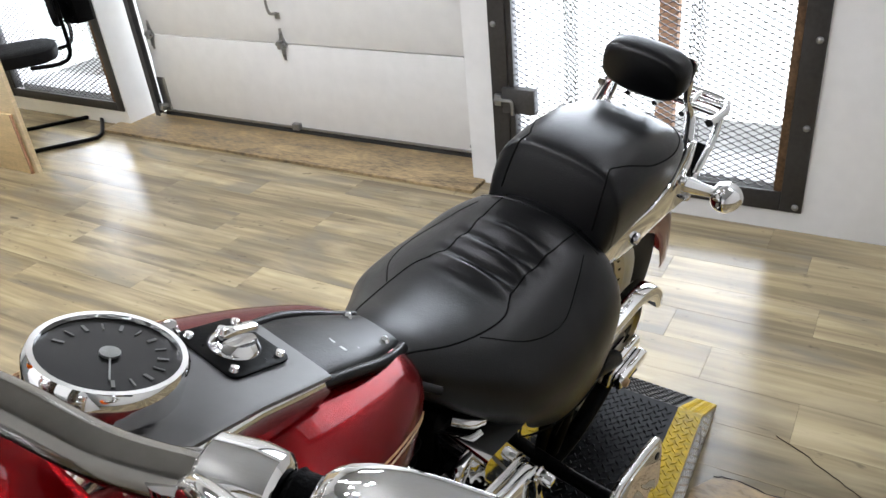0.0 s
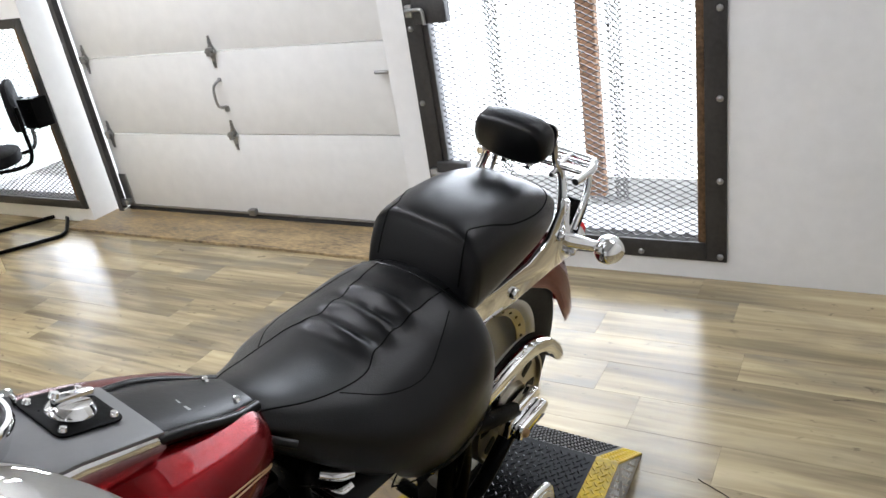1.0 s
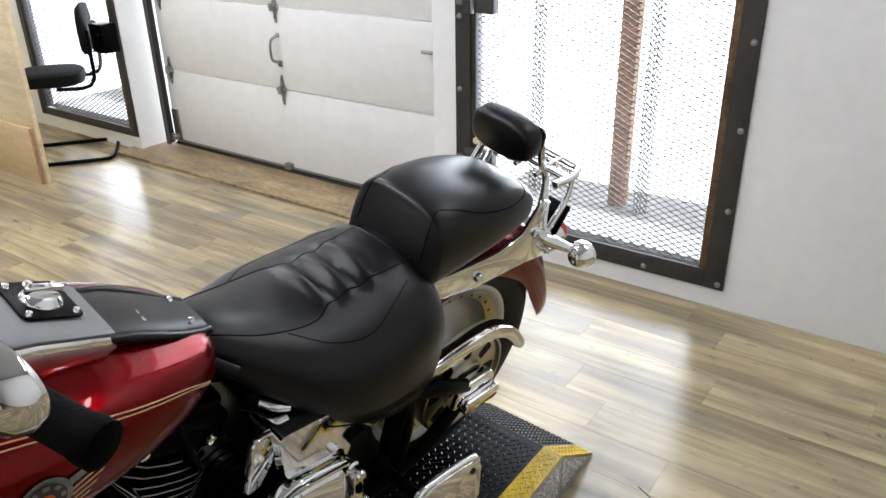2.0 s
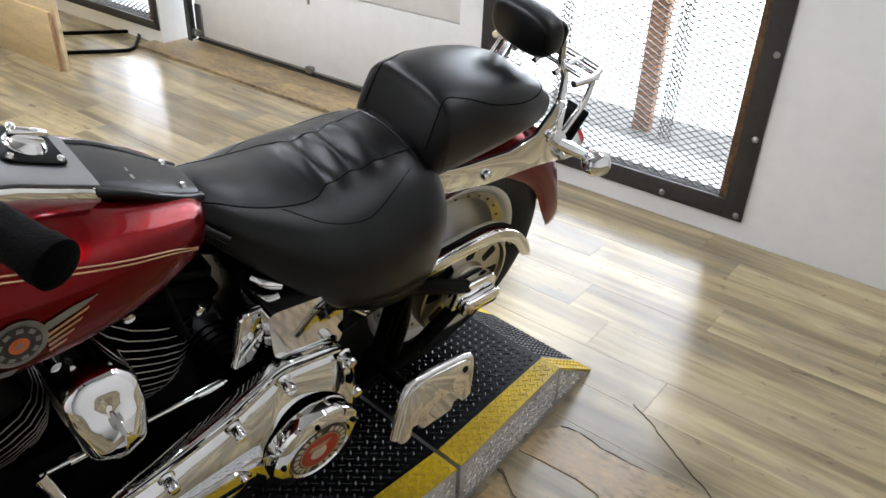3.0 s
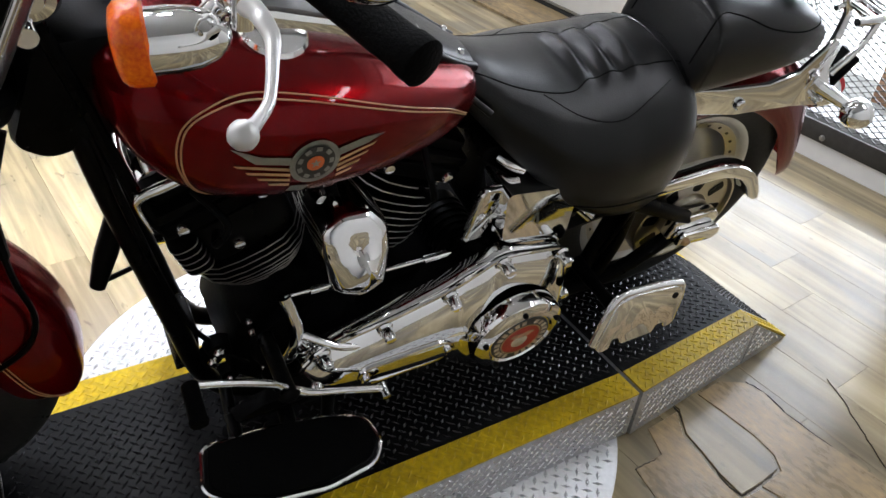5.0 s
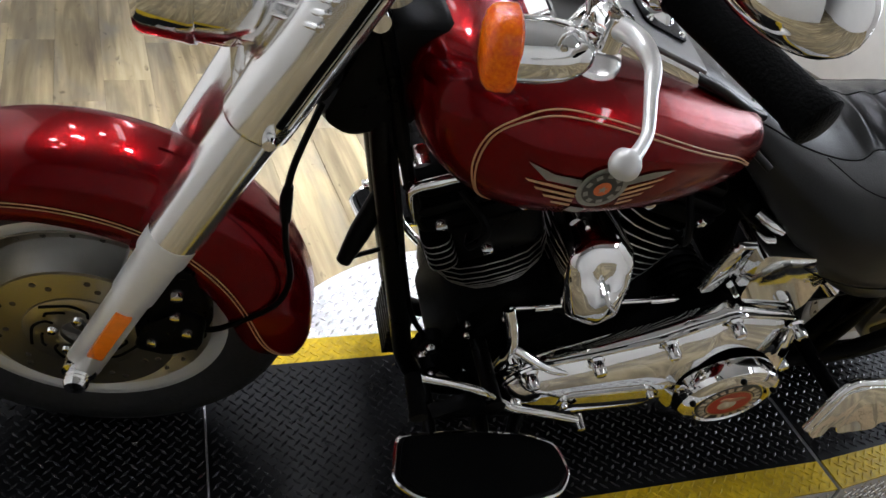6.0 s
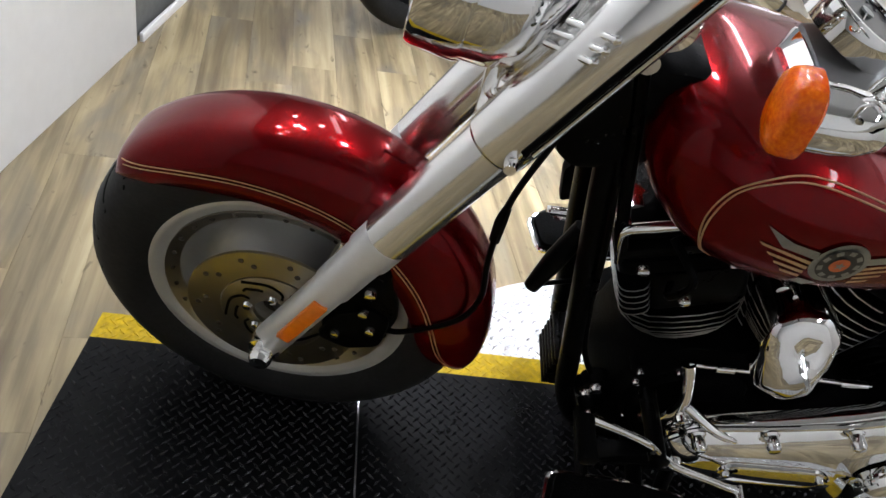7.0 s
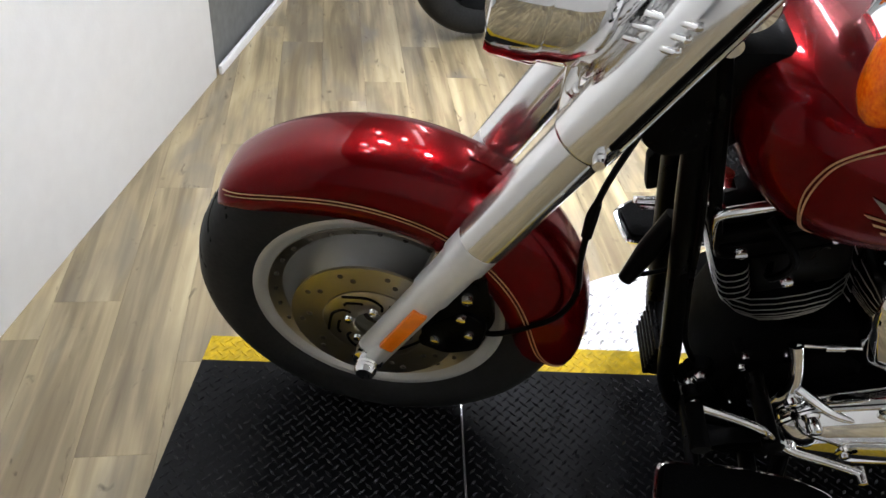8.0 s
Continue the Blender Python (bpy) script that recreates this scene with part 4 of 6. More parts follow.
# handlebar: pulled back and down from its clamp; levers and signals hang from the perches
bar = bp("handlebar", tube([(-0.395, 0.715, 1.052), (-0.300, 0.675, 1.058), (-0.225, 0.645, 1.068), (-0.156, 0.610, 1.080), (-0.10, 0.575, 1.096), (-0.04, 0.545, 1.103), (0.04, 0.545, 1.103), (0.10, 0.572, 1.083), (0.156, 0.594, 1.066), (0.225, 0.629, 1.060), (0.300, 0.657, 1.062), (0.395, 0.690, 1.060)], 0.0157, 24, 8), BARCH, "wide chrome handlebar")
for s in (1, -1):
    a, b = (Vector((0.246, 0.638, 1.064)), Vector((0.404, 0.694, 1.060))) if s > 0 else (Vector((-0.246, 0.653, 1.066)), Vector((-0.404, 0.718, 1.051)))
    gd = (b - a).normalized()
    g = bp("grip", tube([a, a + gd * 0.004, a + gd * 0.008, b - gd * 0.024, b - gd * 0.019, b - gd * 0.003, b], [0.017, 0.0205, 0.0190, 0.0194, 0.0212, 0.0212, 0.0150], 28, smooth=False), BLACKW, "black rubber grip", bar)
    bp("switch_housing", tube([a - gd * 0.050, a - gd * 0.046, a - gd * 0.022, a - gd * 0.006, a - gd * 0.001], [0.017, 0.024, 0.0265, 0.025, 0.018], 24, 2), CHROME, "chrome switch housing", bar)
    dy = 0.0 if s > 0 else 0.018
    at = lambda x, y, z: (s * x, y + dy, z)
    bp("lever_perch", merge(tube([at(0.192, 0.612, 1.069), at(0.197, 0.606, 1.035), at(0.202, 0.596, 0.998)], [0.020, 0.014, 0.012], 16), tube([at(0.200, 0.600, 1.020), at(0.226, 0.596, 1.018), at(0.250, 0.597, 1.022)], [0.014, 0.017, 0.012], 14), rod(at(0.246, 0.597, 1.036), at(0.246, 0.597, 1.004), 0.012, 16)), CHROME, "chrome lever perch", bar)
    lv = bp("lever", tube([at(0.235, 0.597, 1.018), at(0.266, 0.599, 1.033), at(0.296, 0.598, 1.041), at(0.315, 0.600, 1.036), at(0.337, 0.593, 1.029), at(0.359, 0.585, 1.025), at(0.379, 0.576, 1.023), at(0.396, 0.562, 1.022), at(0.405, 0.552, 1.022)], [0.011, 0.0095, 0.0085, 0.0072, 0.0058, 0.0052, 0.005, 0.0054, 0.007], 14), SLIDER, "polished clutch lever" if s > 0 else "polished brake lever", bar)
    bp("lever_ball", lathe([(0, -0.0125), (0.0065, -0.0108), (0.0108, -0.0055), (0.0124, 0), (0.0108, 0.0055), (0.0065, 0.0108), (0, 0.0125)], at(0.409, 0.547, 1.022), "x", 20), SATIN, "", lv)
    # turn signal: a bullet under the perch, its lens to the front
    ts = Matrix.Translation(at(0.238, 0.516, 0.990)) @ Matrix.Rotation(radians(-8 * s), 4, "Z") @ Matrix.Rotation(radians(6), 4, "X")
    shell = [[ts @ Vector((x, y, z)) for x, z in oval(0, 0, 0.030 * k, 0.028 * k, 36, 2.2)] for y, k in ((-0.002, 0.94), (0.0, 1.0), (0.022, 1.0), (0.042, 0.92), (0.058, 0.72), (0.068, 0.44), (0.072, 0.10))]
    sg = bp("turn_signal", loft(shell), CHROME, "chrome bullet turn signal", bar)
    lens = [[ts @ Vector((x, y, z)) for x, z in oval(0, 0, 0.031 * k, 0.038 * k, 36, 2.6)] for y, k in ((0.002, 0.90), (-0.001, 1.0), (-0.014, 1.0), (-0.021, 0.95), (-0.026, 0.82), (-0.029, 0.55), (-0.030, 0.15))]
    bp("signal_lens", loft(lens), AMBER, "amber capsule lens", sg)
    bp("signal_stalk", tube([at(0.228, 0.560, 0.995), at(0.216, 0.578, 1.000), at(0.202, 0.594, 1.002)], [0.010, 0.011, 0.013], 12), CHROME, "", sg)
    bp("riser", tube([(s * 0.05, 0.462, 0.955), (s * 0.05, 0.500, 1.03), (s * 0.05, 0.546, 1.098)], [0.021, 0.018, 0.019], 18), BARCH, "chrome handlebar riser", bar)
# oval mirror over the left perch, its chrome back to the front
mm = Matrix.Translation((0.365, 0.622, 1.152)) @ Matrix.Rotation(radians(18), 4, "Z")
rings = [[mm @ Vector((x, y, z)) for x, z in oval(0, 0, 0.068 * k, 0.040 * k, 36, 2.3)] for y, k in ((-0.024, 0.10), (-0.0225, 0.42), (-0.018, 0.70), (-0.010, 0.90), (0.0, 0.99), (0.008, 1.0), (0.012, 0.97))]
mirror = bp("mirror", loft(rings), CHROME, "oval chrome mirror with a domed back", bar)
bp("mirror_glass", loft([[mm @ Vector((x, y, z)) for x, z in oval(0, 0, 0.063 * k, 0.036 * k, 36, 2.3)] for y, k in ((0.0118, 1.0), (0.0132, 1.0))]), mat("mirror_silver", (0.9, 0.9, 0.9), 0.02, metal=1.0), "mirror glass", mirror)
bp("mirror_stalk", tube([(0.205, 0.606, 1.055), (0.225, 0.598, 1.10), (0.275, 0.592, 1.125), (0.33, 0.598, 1.140)], [0.009, 0.007, 0.007, 0.009], 12), CHROME, "", mirror)
bp("riser_clamp", box((0, 0.546, 1.104), (0.13, 0.036, 0.034), 0.012, seg=3), BARCH, "chrome riser clamp", bar)
bp("clutch_cable", tube([(0.03, 0.45, 0.86), (0.04, 0.46, 0.80), (0.055, 0.475, 0.74), (0.085, 0.50, 0.62), (0.075, 0.54, 0.45), (0.08, 0.58, 0.32), (0.10, 0.66, 0.22)], 0.005, 8), BLACKP, "black clutch cable")

# tank: rows of y, top, bottom, half width
TK = [(0.480, 0.835, 0.795, 0.030), (0.490, 0.858, 0.765, 0.080), (0.515, 0.873, 0.723, 0.126), (0.555, 0.881, 0.690, 0.160), (0.61, 0.878, 0.671, 0.183), (0.69, 0.866, 0.666, 0.190), (0.79, 0.845, 0.668, 0.180), (0.87, 0.820, 0.674, 0.158), (0.94, 0.795, 0.685, 0.128), (0.99, 0.775, 0.70, 0.094), (1.018, 0.752, 0.72, 0.045)]
TP = 3.1


def tank_v(u, w, lift=0.0):
    t, b, h = (float(curve_at(u, TKF, k)) for k in (1, 2, 3))
    q = min(0.999, abs((w - (t + b) / 2) / ((t - b) / 2)))
    return h * (1 - q ** TP) ** (1 / TP) + lift


TKF = [r[:4] for r in smooth_table(TK, 5)]
tank = bp("fuel_tank", loft([[(x, u, z) for x, z in oval(0, (t + b) / 2, h, (t - b) / 2, 48, TP)] for u, t, b, h in TKF]), RED, "dark red fuel tank with gold pinstripes", sharp=60)
for side in (1, -1):
    for off in (0.0, 0.0044):
        line = [(0.604, 0.690 - off), (0.580, 0.706 - off * 0.7), (0.562 - off * 0.5, 0.736), (0.555 - off, 0.775), (0.562 - off * 0.8, 0.818 + off * 0.4), (0.588, 0.840 + off), (0.633, 0.848 + off), (0.703, 0.837 + off), (0.783, 0.815 + off), (0.853, 0.790 + off), (0.923, 0.761 + off), (0.970, 0.729 + off * 0.7)]
        pts = [Vector((0, u, w)) for u, w in line]
        pts = [Vector((side * tank_v(p.y, p.z, 0.0006), p.y, p.z)) for p in smooth_path(pts, 8)]
        bp("pinstripe", tube(pts, 0.0012, 6, smooth=False), GOLD, "gold pinstripe", tank)


def on_tank(shape, side=1, lift=0.0015, th=0.0012):
    """A flat decal shape in (y, z), laid on the tank's flank."""
    bm = bmesh.new()
    a = [bm.verts.new((side * tank_v(u, w, lift), u, w)) for u, w in shape]
    bm.faces.new(a)
    r = bmesh.ops.inset_region(bm, faces=bm.faces[:], thickness=0.0008, depth=th * side * 0)
    return bm


EM = (0.706, 0.766)
GREYD = mat("emblem_grey", (0.30, 0.31, 0.30), 0.32, metal=0.85, vary=0.2, scale=60)
ORNG = mat("emblem_orange", (0.62, 0.13, 0.03), 0.4, vary=0.2, scale=60)
BLKD = mat("emblem_black", (0.03, 0.03, 0.028), 0.4, vary=0.2, scale=60)


def circle(c, r, n=28, k=1.0):
    return [(c[0] + r * math.cos(2 * math.pi * j / n), c[1] + k * r * math.sin(2 * math.pi * j / n)) for j in range(n)]


badge = bp("tank_badge", on_tank(circle(EM, 0.033), 1, 0.0030), GREYD, "round winged badge in grey, black and orange", tank)
bp("badge_ring", on_tank(circle(EM, 0.026), 1, 0.0036), BLKD, "", badge)
for k in range(9):
    a = 2 * math.pi * k / 9
    c = (EM[0] + 0.0212 * math.cos(a), EM[1] + 0.0212 * math.sin(a))
    bp("badge_mark", on_tank([(c[0] + dx * math.cos(a) - dy * math.sin(a), c[1] + dx * math.sin(a) + dy * math.cos(a)) for dx, dy in ((-0.003, -0.004), (0.003, -0.004), (0.003, 0.004), (-0.003, 0.004))], 1, 0.0042), GREYD, "", badge)
bp("badge_core", on_tank(circle(EM, 0.0115), 1, 0.0042), ORNG, "", badge)
bp("badge_star", on_tank([(EM[0] + (0.0070 if j % 2 == 0 else 0.0030) * math.sin(math.pi * j / 5), EM[1] + (0.0070 if j % 2 == 0 else 0.0030) * math.cos(math.pi * j / 5)) for j in range(10)], 1, 0.0050), GREYD, "", badge)
bp("badge_foot", on_tank([(EM[0] - 0.028, EM[1] - 0.034), (EM[0] - 0.004, EM[1] - 0.040), (EM[0] - 0.012, EM[1] - 0.052), (EM[0] - 0.034, EM[1] - 0.044)], 1, 0.0024), GREYD, "", badge)
for s in (-1, 1):
    y0, z0 = EM[0] + s * 0.031, EM[1]
    tip = 0.071 if s < 0 else 0.067
    bp("badge_wing", on_tank([(y0, z0 + 0.014), (y0 + s * tip * 0.5, z0 + 0.020), (y0 + s * tip, z0 + (0.034 if s < 0 else 0.018)), (y0 + s * tip * 0.6, z0 + 0.010), (y0, z0 + 0.002)], 1, 0.0024), GREYD, "", badge)
    for k in range(4):
        l = (0.080 - k * 0.016) * (0.85 if s < 0 else 0.68)
        z = z0 - 0.003 - k * 0.0085
        bp("badge_feather", on_tank([(y0 - s * 0.004 * k * 0, z), (y0 + s * l, z + 0.012 * (1 - k * 0.2)), (y0 + s * l * 0.92, z + 0.012 * (1 - k * 0.2) - 0.004), (y0, z - 0.005)], 1, 0.0024), GOLD, "", badge)

# filler cap (left tank half) and dash
bp("filler_cap", moved(lathe([(0, 0.0075), (0.03, 0.007), (0.040, 0.005), (0.044, 0.0), (0.044, -0.012)], (0, 0, 0), "z", 36), Matrix.Translation((0.068, 0.690, 0.872)) @ Matrix.Rotation(radians(16), 4, "Y") @ Matrix.Rotation(radians(-8), 4, "X")), POLISHED, "round chrome filler cap", tank)
dash = bp("dash_console", loft([[(x, u, z) for x, z in oval(0.007, t - 0.031, h, 0.032, 28, 5)] for u, t, h in ((0.62, 0.885, 0.035), (0.635, 0.903, 0.055), (0.69, 0.905, 0.068), (0.77, 0.884, 0.064), (0.82, 0.864, 0.062), (0.855, 0.850, 0.060), (0.863, 0.838, 0.058))]), CHROME, "chrome dash console", tank, sharp=30)
bp("dash_top", loft([[(x, u, z) for x, z in oval(0.007, t - 0.001, h * 0.99, 0.0045, 28, 5)] for u, t, h in ((0.640, 0.903, 0.052), (0.69, 0.905, 0.067), (0.77, 0.884, 0.065), (0.82, 0.864, 0.063), (0.855, 0.850, 0.061), (0.863, 0.846, 0.060))]), DASHS, "satin silver dash top", dash, sharp=30)
tilt = Matrix.Translation((-0.030, 0.690, 0.930)) @ Matrix.Rotation(radians(-20), 4, "X") @ Matrix.Scale(0.98, 4)
spd = bp("speedometer", moved(lathe([(0.0, -0.02), (0.066, -0.02), (0.068, 0.0), (0.0685, 0.010), (0.065, 0.016), (0.060, 0.016), (0.059, 0.012)], (0, 0, 0), "z", 48), tilt), CHROME, "round speedometer with chrome bezel", dash)
bp("dial", moved(lathe([(0, 0.011), (0.0595, 0.011), (0.0595, 0.008)], (0, 0, 0), "z", 40), tilt), mat("dial_face", (0.006, 0.006, 0.006), 0.3, vary=0.2, scale=40, coat=0.25, spec=0.2), "dark dial with faint marks", spd)
DIALM = mat("dial_print", (0.10, 0.10, 0.095), 0.5, vary=0.2, scale=60)
for k in range(13):
    a = radians(215 - k * 20.5)
    bp("dial_mark", moved(box((0.044, 0, 0.0118), (0.010, 0.0018 if k % 2 else 0.003, 0.0008)), tilt @ Matrix.Rotation(a, 4, "Z")), DIALM, "", spd)
bp("dial_needle", moved(merge(box((0.016, 0, 0.0135), (0.05, 0.0016, 0.0008)), lathe([(0, 0.015), (0.009, 0.0145), (0.009, 0.012)], (0, 0, 0), "z", 16)), tilt @ Matrix.Rotation(radians(-35), 4, "Z")), GREYD, "", spd)
plate = bp("switch_plate", moved(prism(round_outline([(-0.044, -0.040), (0.044, -0.040), (0.044, 0.038), (-0.044, 0.038)], 0.012), 0, 0.003, "z", 0.001), Matrix.Translation((-0.014, 0.808, 0.8735)) @ Matrix.Rotation(radians(-21), 4, "X")), BLACKP, "black switch plate", dash)
kn = Matrix.Translation((-0.014, 0.808, 0.8735)) @ Matrix.Rotation(radians(-21), 4, "X")
bp("ignition_knob", moved(merge(lathe([(0, 0.012), (0.02, 0.011), (0.026, 0.004), (0.027, 0)], (0, 0.0, 0.002), "z", 28), box((0, 0, 0.018), (0.012, 0.048, 0.014), 0.005), lathe([(0, 0.006), (0.005, 0.005), (0.006, 0)], (0.0, -0.022, 0.024), "z", 12)), kn), CHROME, "winged chrome ignition switch", dash)
for x, y in ((-0.033, -0.03), (0.033, -0.03), (-0.033, 0.03), (0.033, 0.03)):
    bp("plate_screw", moved(lathe([(0, 0.006), (0.004, 0.005), (0.0055, 0)], (x, y, 0.002), "z", 10), kn), CHROME, "", dash)
for s in (-1,):
    bp("dash_nut", moved(lathe([(0, 0.02), (0.007, 0.018), (0.009, 0.01), (0.007, 0)], (s * 0.055, 0.768, 0.889), "z", 14), Matrix()), CHROME, "", dash)

# leather tank strap behind the dash
strap = bp("tank_strap", loft([[(x, u, z) for x, z in oval(0, t - 0.02, h, 0.024, 28, 3.5)] for u, t, h in ((0.848, 0.843, 0.060), (0.90, 0.824, 0.062), (0.94, 0.803, 0.060), (0.98, 0.781, 0.052), (1.015, 0.762, 0.042))]), LEATHER, "black leather tank strap with folded edges")
for s in (1, -1):
    bp("strap_edge", tube([(s * 0.058, 0.850, 0.836), (s * 0.061, 0.905, 0.815), (s * 0.059, 0.945, 0.793), (s * 0.050, 0.985, 0.770), (s * 0.040, 1.015, 0.756)], 0.0075, 10), LEATHER, "", strap)
    bp("strap_rivet", lathe([(0, 0.005), (0.004, 0.004), (0.006, 0)], (s * 0.03, 0.992, 0.778), "z", 12), CHROME, "", strap)
for y in (0.925, 0.945):
    for x in (-0.008, 0.010):
        bp("strap_mark", moved(box((0, 0, 0), (0.010, 0.005, 0.0012), 0.0005), Matrix.Translation((x + 0.018, y - 0.004, 0.8162 - (y - 0.925) * 0.57)) @ Matrix.Rotation(radians(-25), 4, "X")), GREYD, "", strap)

# rider's seat: rows of y, top, bottom, half width
SEAT = [(0.985, 0.765, 0.715, 0.040), (1.03, 0.758, 0.67, 0.078), (1.09, 0.740, 0.615, 0.119), (1.16, 0.727, 0.56, 0.166), (1.23, 0.728, 0.515, 0.186), (1.30, 0.735, 0.485, 0.190), (1.37, 0.745, 0.472, 0.184), (1.42, 0.744, 0.476, 0.172), (1.45, 0.726, 0.495, 0.155), (1.465, 0.69, 0.53, 0.125)]
SF = [r[:4] for r in smooth_table(SEAT, 7)]


def seat_top(u, v):
    t, b, h = (float(curve_at(u, SF, k)) for k in (1, 2, 3))
    q = min(1, abs(v) / h)
    crown = min(0.15, (t - b) * 0.6)
    z = t - crown + crown * (1 - q ** 2.1) ** (1 / 2.1)
    f = max(0, 1 - abs(v) / 0.078) ** 0.6 * max(0, min(1, (u - 1.195) / 0.025)) * max(0, min(1, (1.36 - u) / 0.03))
    return z + 0.0095 * f * math.cos(2 * math.pi * (u - 1.222) / 0.052)


def seat_ring(u, t, b, h, n=44):
    crown = min(0.15, (t - b) * 0.6)
    pts = []
    for k in range(n + 1):
        a = math.pi * k / n
        v = h * math.cos(a)
        pts.append((v, u, seat_top(u, v * 0.99999)))
    low = t - crown
    for f, g in ((0.3, 1.0), (0.6, 0.985), (0.85, 0.955), (1.0, 0.91)):
        pts.append((-h * g, u, low - (low - b) * f))
    for f, g in ((1.0, 0.91), (0.85, 0.955), (0.6, 0.985), (0.3, 1.0)):
        pts.append((h * g, u, low - (low - b) * f))
    return pts


seat = bp("rider_seat", loft([seat_ring(*r) for r in SF]), LEATHER, "stitched black leather rider seat", sharp=60)


def seam(line, fn, parent, r=0.0016):
    pts = smooth_path([Vector((v, u, 0)) for v, u in line], 6)
    bp("seam", tube([(p.x, p.y, fn(p.y, p.x) - 0.0005) for p in pts], r, 6, smooth=False), THREAD, "", parent)


for s in (1, -1):
    seam([(s * 0.040, 1.0), (s * 0.062, 1.06), (s * 0.078, 1.13), (s * 0.082, 1.19), (s * 0.066, 1.23), (s * 0.062, 1.28), (s * 0.064, 1.34), (s * 0.070, 1.43)], seat_top, seat)
    seam([(s * 0.082, 1.13), (s * 0.125, 1.19), (s * 0.14, 1.26), (s * 0.12, 1.33), (s * 0.10, 1.38)], seat_top, seat, 0.0012)
    # skirt seam
    pts = []
    for r in SF[8:-8]:
        pts.append((s * (r[3] + 0.0005), r[0], r[1] - 0.15 - 0.075 * (r[0] - 1.05) / 0.35))
    bp("seam", tube(pts, 0.0016, 6, smooth=False), THREAD, "", seat)
bp("seat_piping", tube([(s * v, u, seat_top(u, v)) for s, v, u in ((-1, 0.095, 1.03), (-1, 0.06, 1.0), (-1, 0.02, 0.988), (1, 0.02, 0.988), (1, 0.06, 1.0), (1, 0.095, 1.03))], 0.006, 10), LEATHER, "", seat)

# pillion pad
PIL = [(1.384, 0.752, 0.712, 0.098), (1.387, 0.768, 0.702, 0.106), (1.396, 0.812, 0.697, 0.112), (1.406, 0.846, 0.695, 0.115), (1.420, 0.864, 0.694, 0.117), (1.49, 0.871, 0.702, 0.118), (1.57, 0.864, 0.716, 0.118), (1.64, 0.849, 0.728, 0.113), (1.70, 0.828, 0.736, 0.100), (1.74, 0.802, 0.740, 0.078), (1.762, 0.776, 0.744, 0.045)]
PF = [r[:4] for r in smooth_table(PIL, 6)]
PV = 0.014


def pil_top(u, v):
    t, b, h = (float(curve_at(u, PF, k)) for k in (1, 2, 3))
    q = min(0.9999, abs(v - PV) / h)
    c = b + (t - b) * 0.42
    return c + (t - c) * (1 - q ** 3.2) ** (1 / 3.2)


pil = bp("pillion_seat", loft([[(PV + h * math.cos(2 * math.pi * k / 48), u, pil_top(u, PV + h * math.cos(2 * math.pi * k / 48) * 0.9999) if k <= 24 else b + (t - b) * 0.42 - (t - b) * 0.42 * (1 - abs(math.cos(2 * math.pi * k / 48)) ** 3.2) ** (1 / 3.2)) for k in range(48)] for u, t, b, h in PF]), LEATHER, "stitched black leather pillion seat", sharp=60)
for s in (1, -1):
    seam([(PV + s * 0.086, 1.389), (PV + s * 0.080, 1.41), (PV + s * 0.074, 1.43), (PV + s * 0.084, 1.455), (PV + s * 0.106, 1.52), (PV + s * 0.109, 1.61), (PV + s * 0.092, 1.675), (PV + s * 0.06, 1.705), (PV, 1.718)], pil_top, pil)
bp("pillion_piping", tube([(PV - 0.11, 1.374, 0.742), (PV - 0.06, 1.368, 0.765), (PV, 1.367, 0.772), (PV + 0.06, 1.368, 0.765), (PV + 0.11, 1.374, 0.742)], 0.005, 8), LEATHER, "", pil)

# backrest and sissy bar
PADC = Matrix.Translation((0.006, 1.735, 0.888)) @ Matrix.Rotation(radians(12), 4, "X")
rings = []
for d, k in ((-0.026, 0.80), (-0.022, 0.94), (-0.010, 1.0), (0.012, 1.0), (0.022, 0.95), (0.027, 0.85)):
    rings.append([PADC @ Vector((x * k, d, z * k)) for x, z in oval(0, 0, 0.082, 0.047, 40, 2.9)])
pad = bp("backrest_pad", loft(rings), LEATHER, "black leather backrest pad", sharp=60)
RV = 0.006
sissy = bp("sissy_bar", tube([(RV + 0.112, 1.76, 0.66), (RV + 0.106, 1.775, 0.735), (RV + 0.09, 1.788, 0.805), (RV + 0.078, 1.775, 0.84), (RV + 0.07, 1.77, 0.89)], [0.013, 0.011, 0.009, 0.008, 0.008], 12), CHROME, "chrome sissy bar upright")
bp("sissy_upright", tube([(RV - 0.112, 1.76, 0.66), (RV - 0.106, 1.775, 0.735), (RV - 0.09, 1.788, 0.805), (RV - 0.078, 1.775, 0.84), (RV - 0.07, 1.77, 0.89)], [0.013, 0.011, 0.009, 0.008, 0.008], 12), CHROME, "", sissy)
bp("pad_plate", moved(prism(round_outline([(-0.075, -0.045), (0.075, -0.045), (0.085, 0.03), (-0.085, 0.03)], 0.02), 0.026, 0.032, "y", 0.002), PADC), CHROME, "", pad)
rack = bp("luggage_rack", tube([(RV + 0.11, 1.78, 0.805), (RV + 0.116, 1.835, 0.81), (RV + 0.108, 1.86, 0.812), (RV + 0.085, 1.876, 0.812), (RV - 0.085, 1.876, 0.812), (RV - 0.108, 1.86, 0.812), (RV - 0.116, 1.835, 0.81), (RV - 0.11, 1.78, 0.805)], 0.008, 12), CHROME, "chrome luggage rack")
for x in (-0.055, 0.0, 0.055):
    bp("rack_bar", tube([(RV + x, 1.785, 0.80), (RV + x, 1.84, 0.813), (RV + x, 1.876, 0.812)], 0.006, 10), CHROME, "", rack)
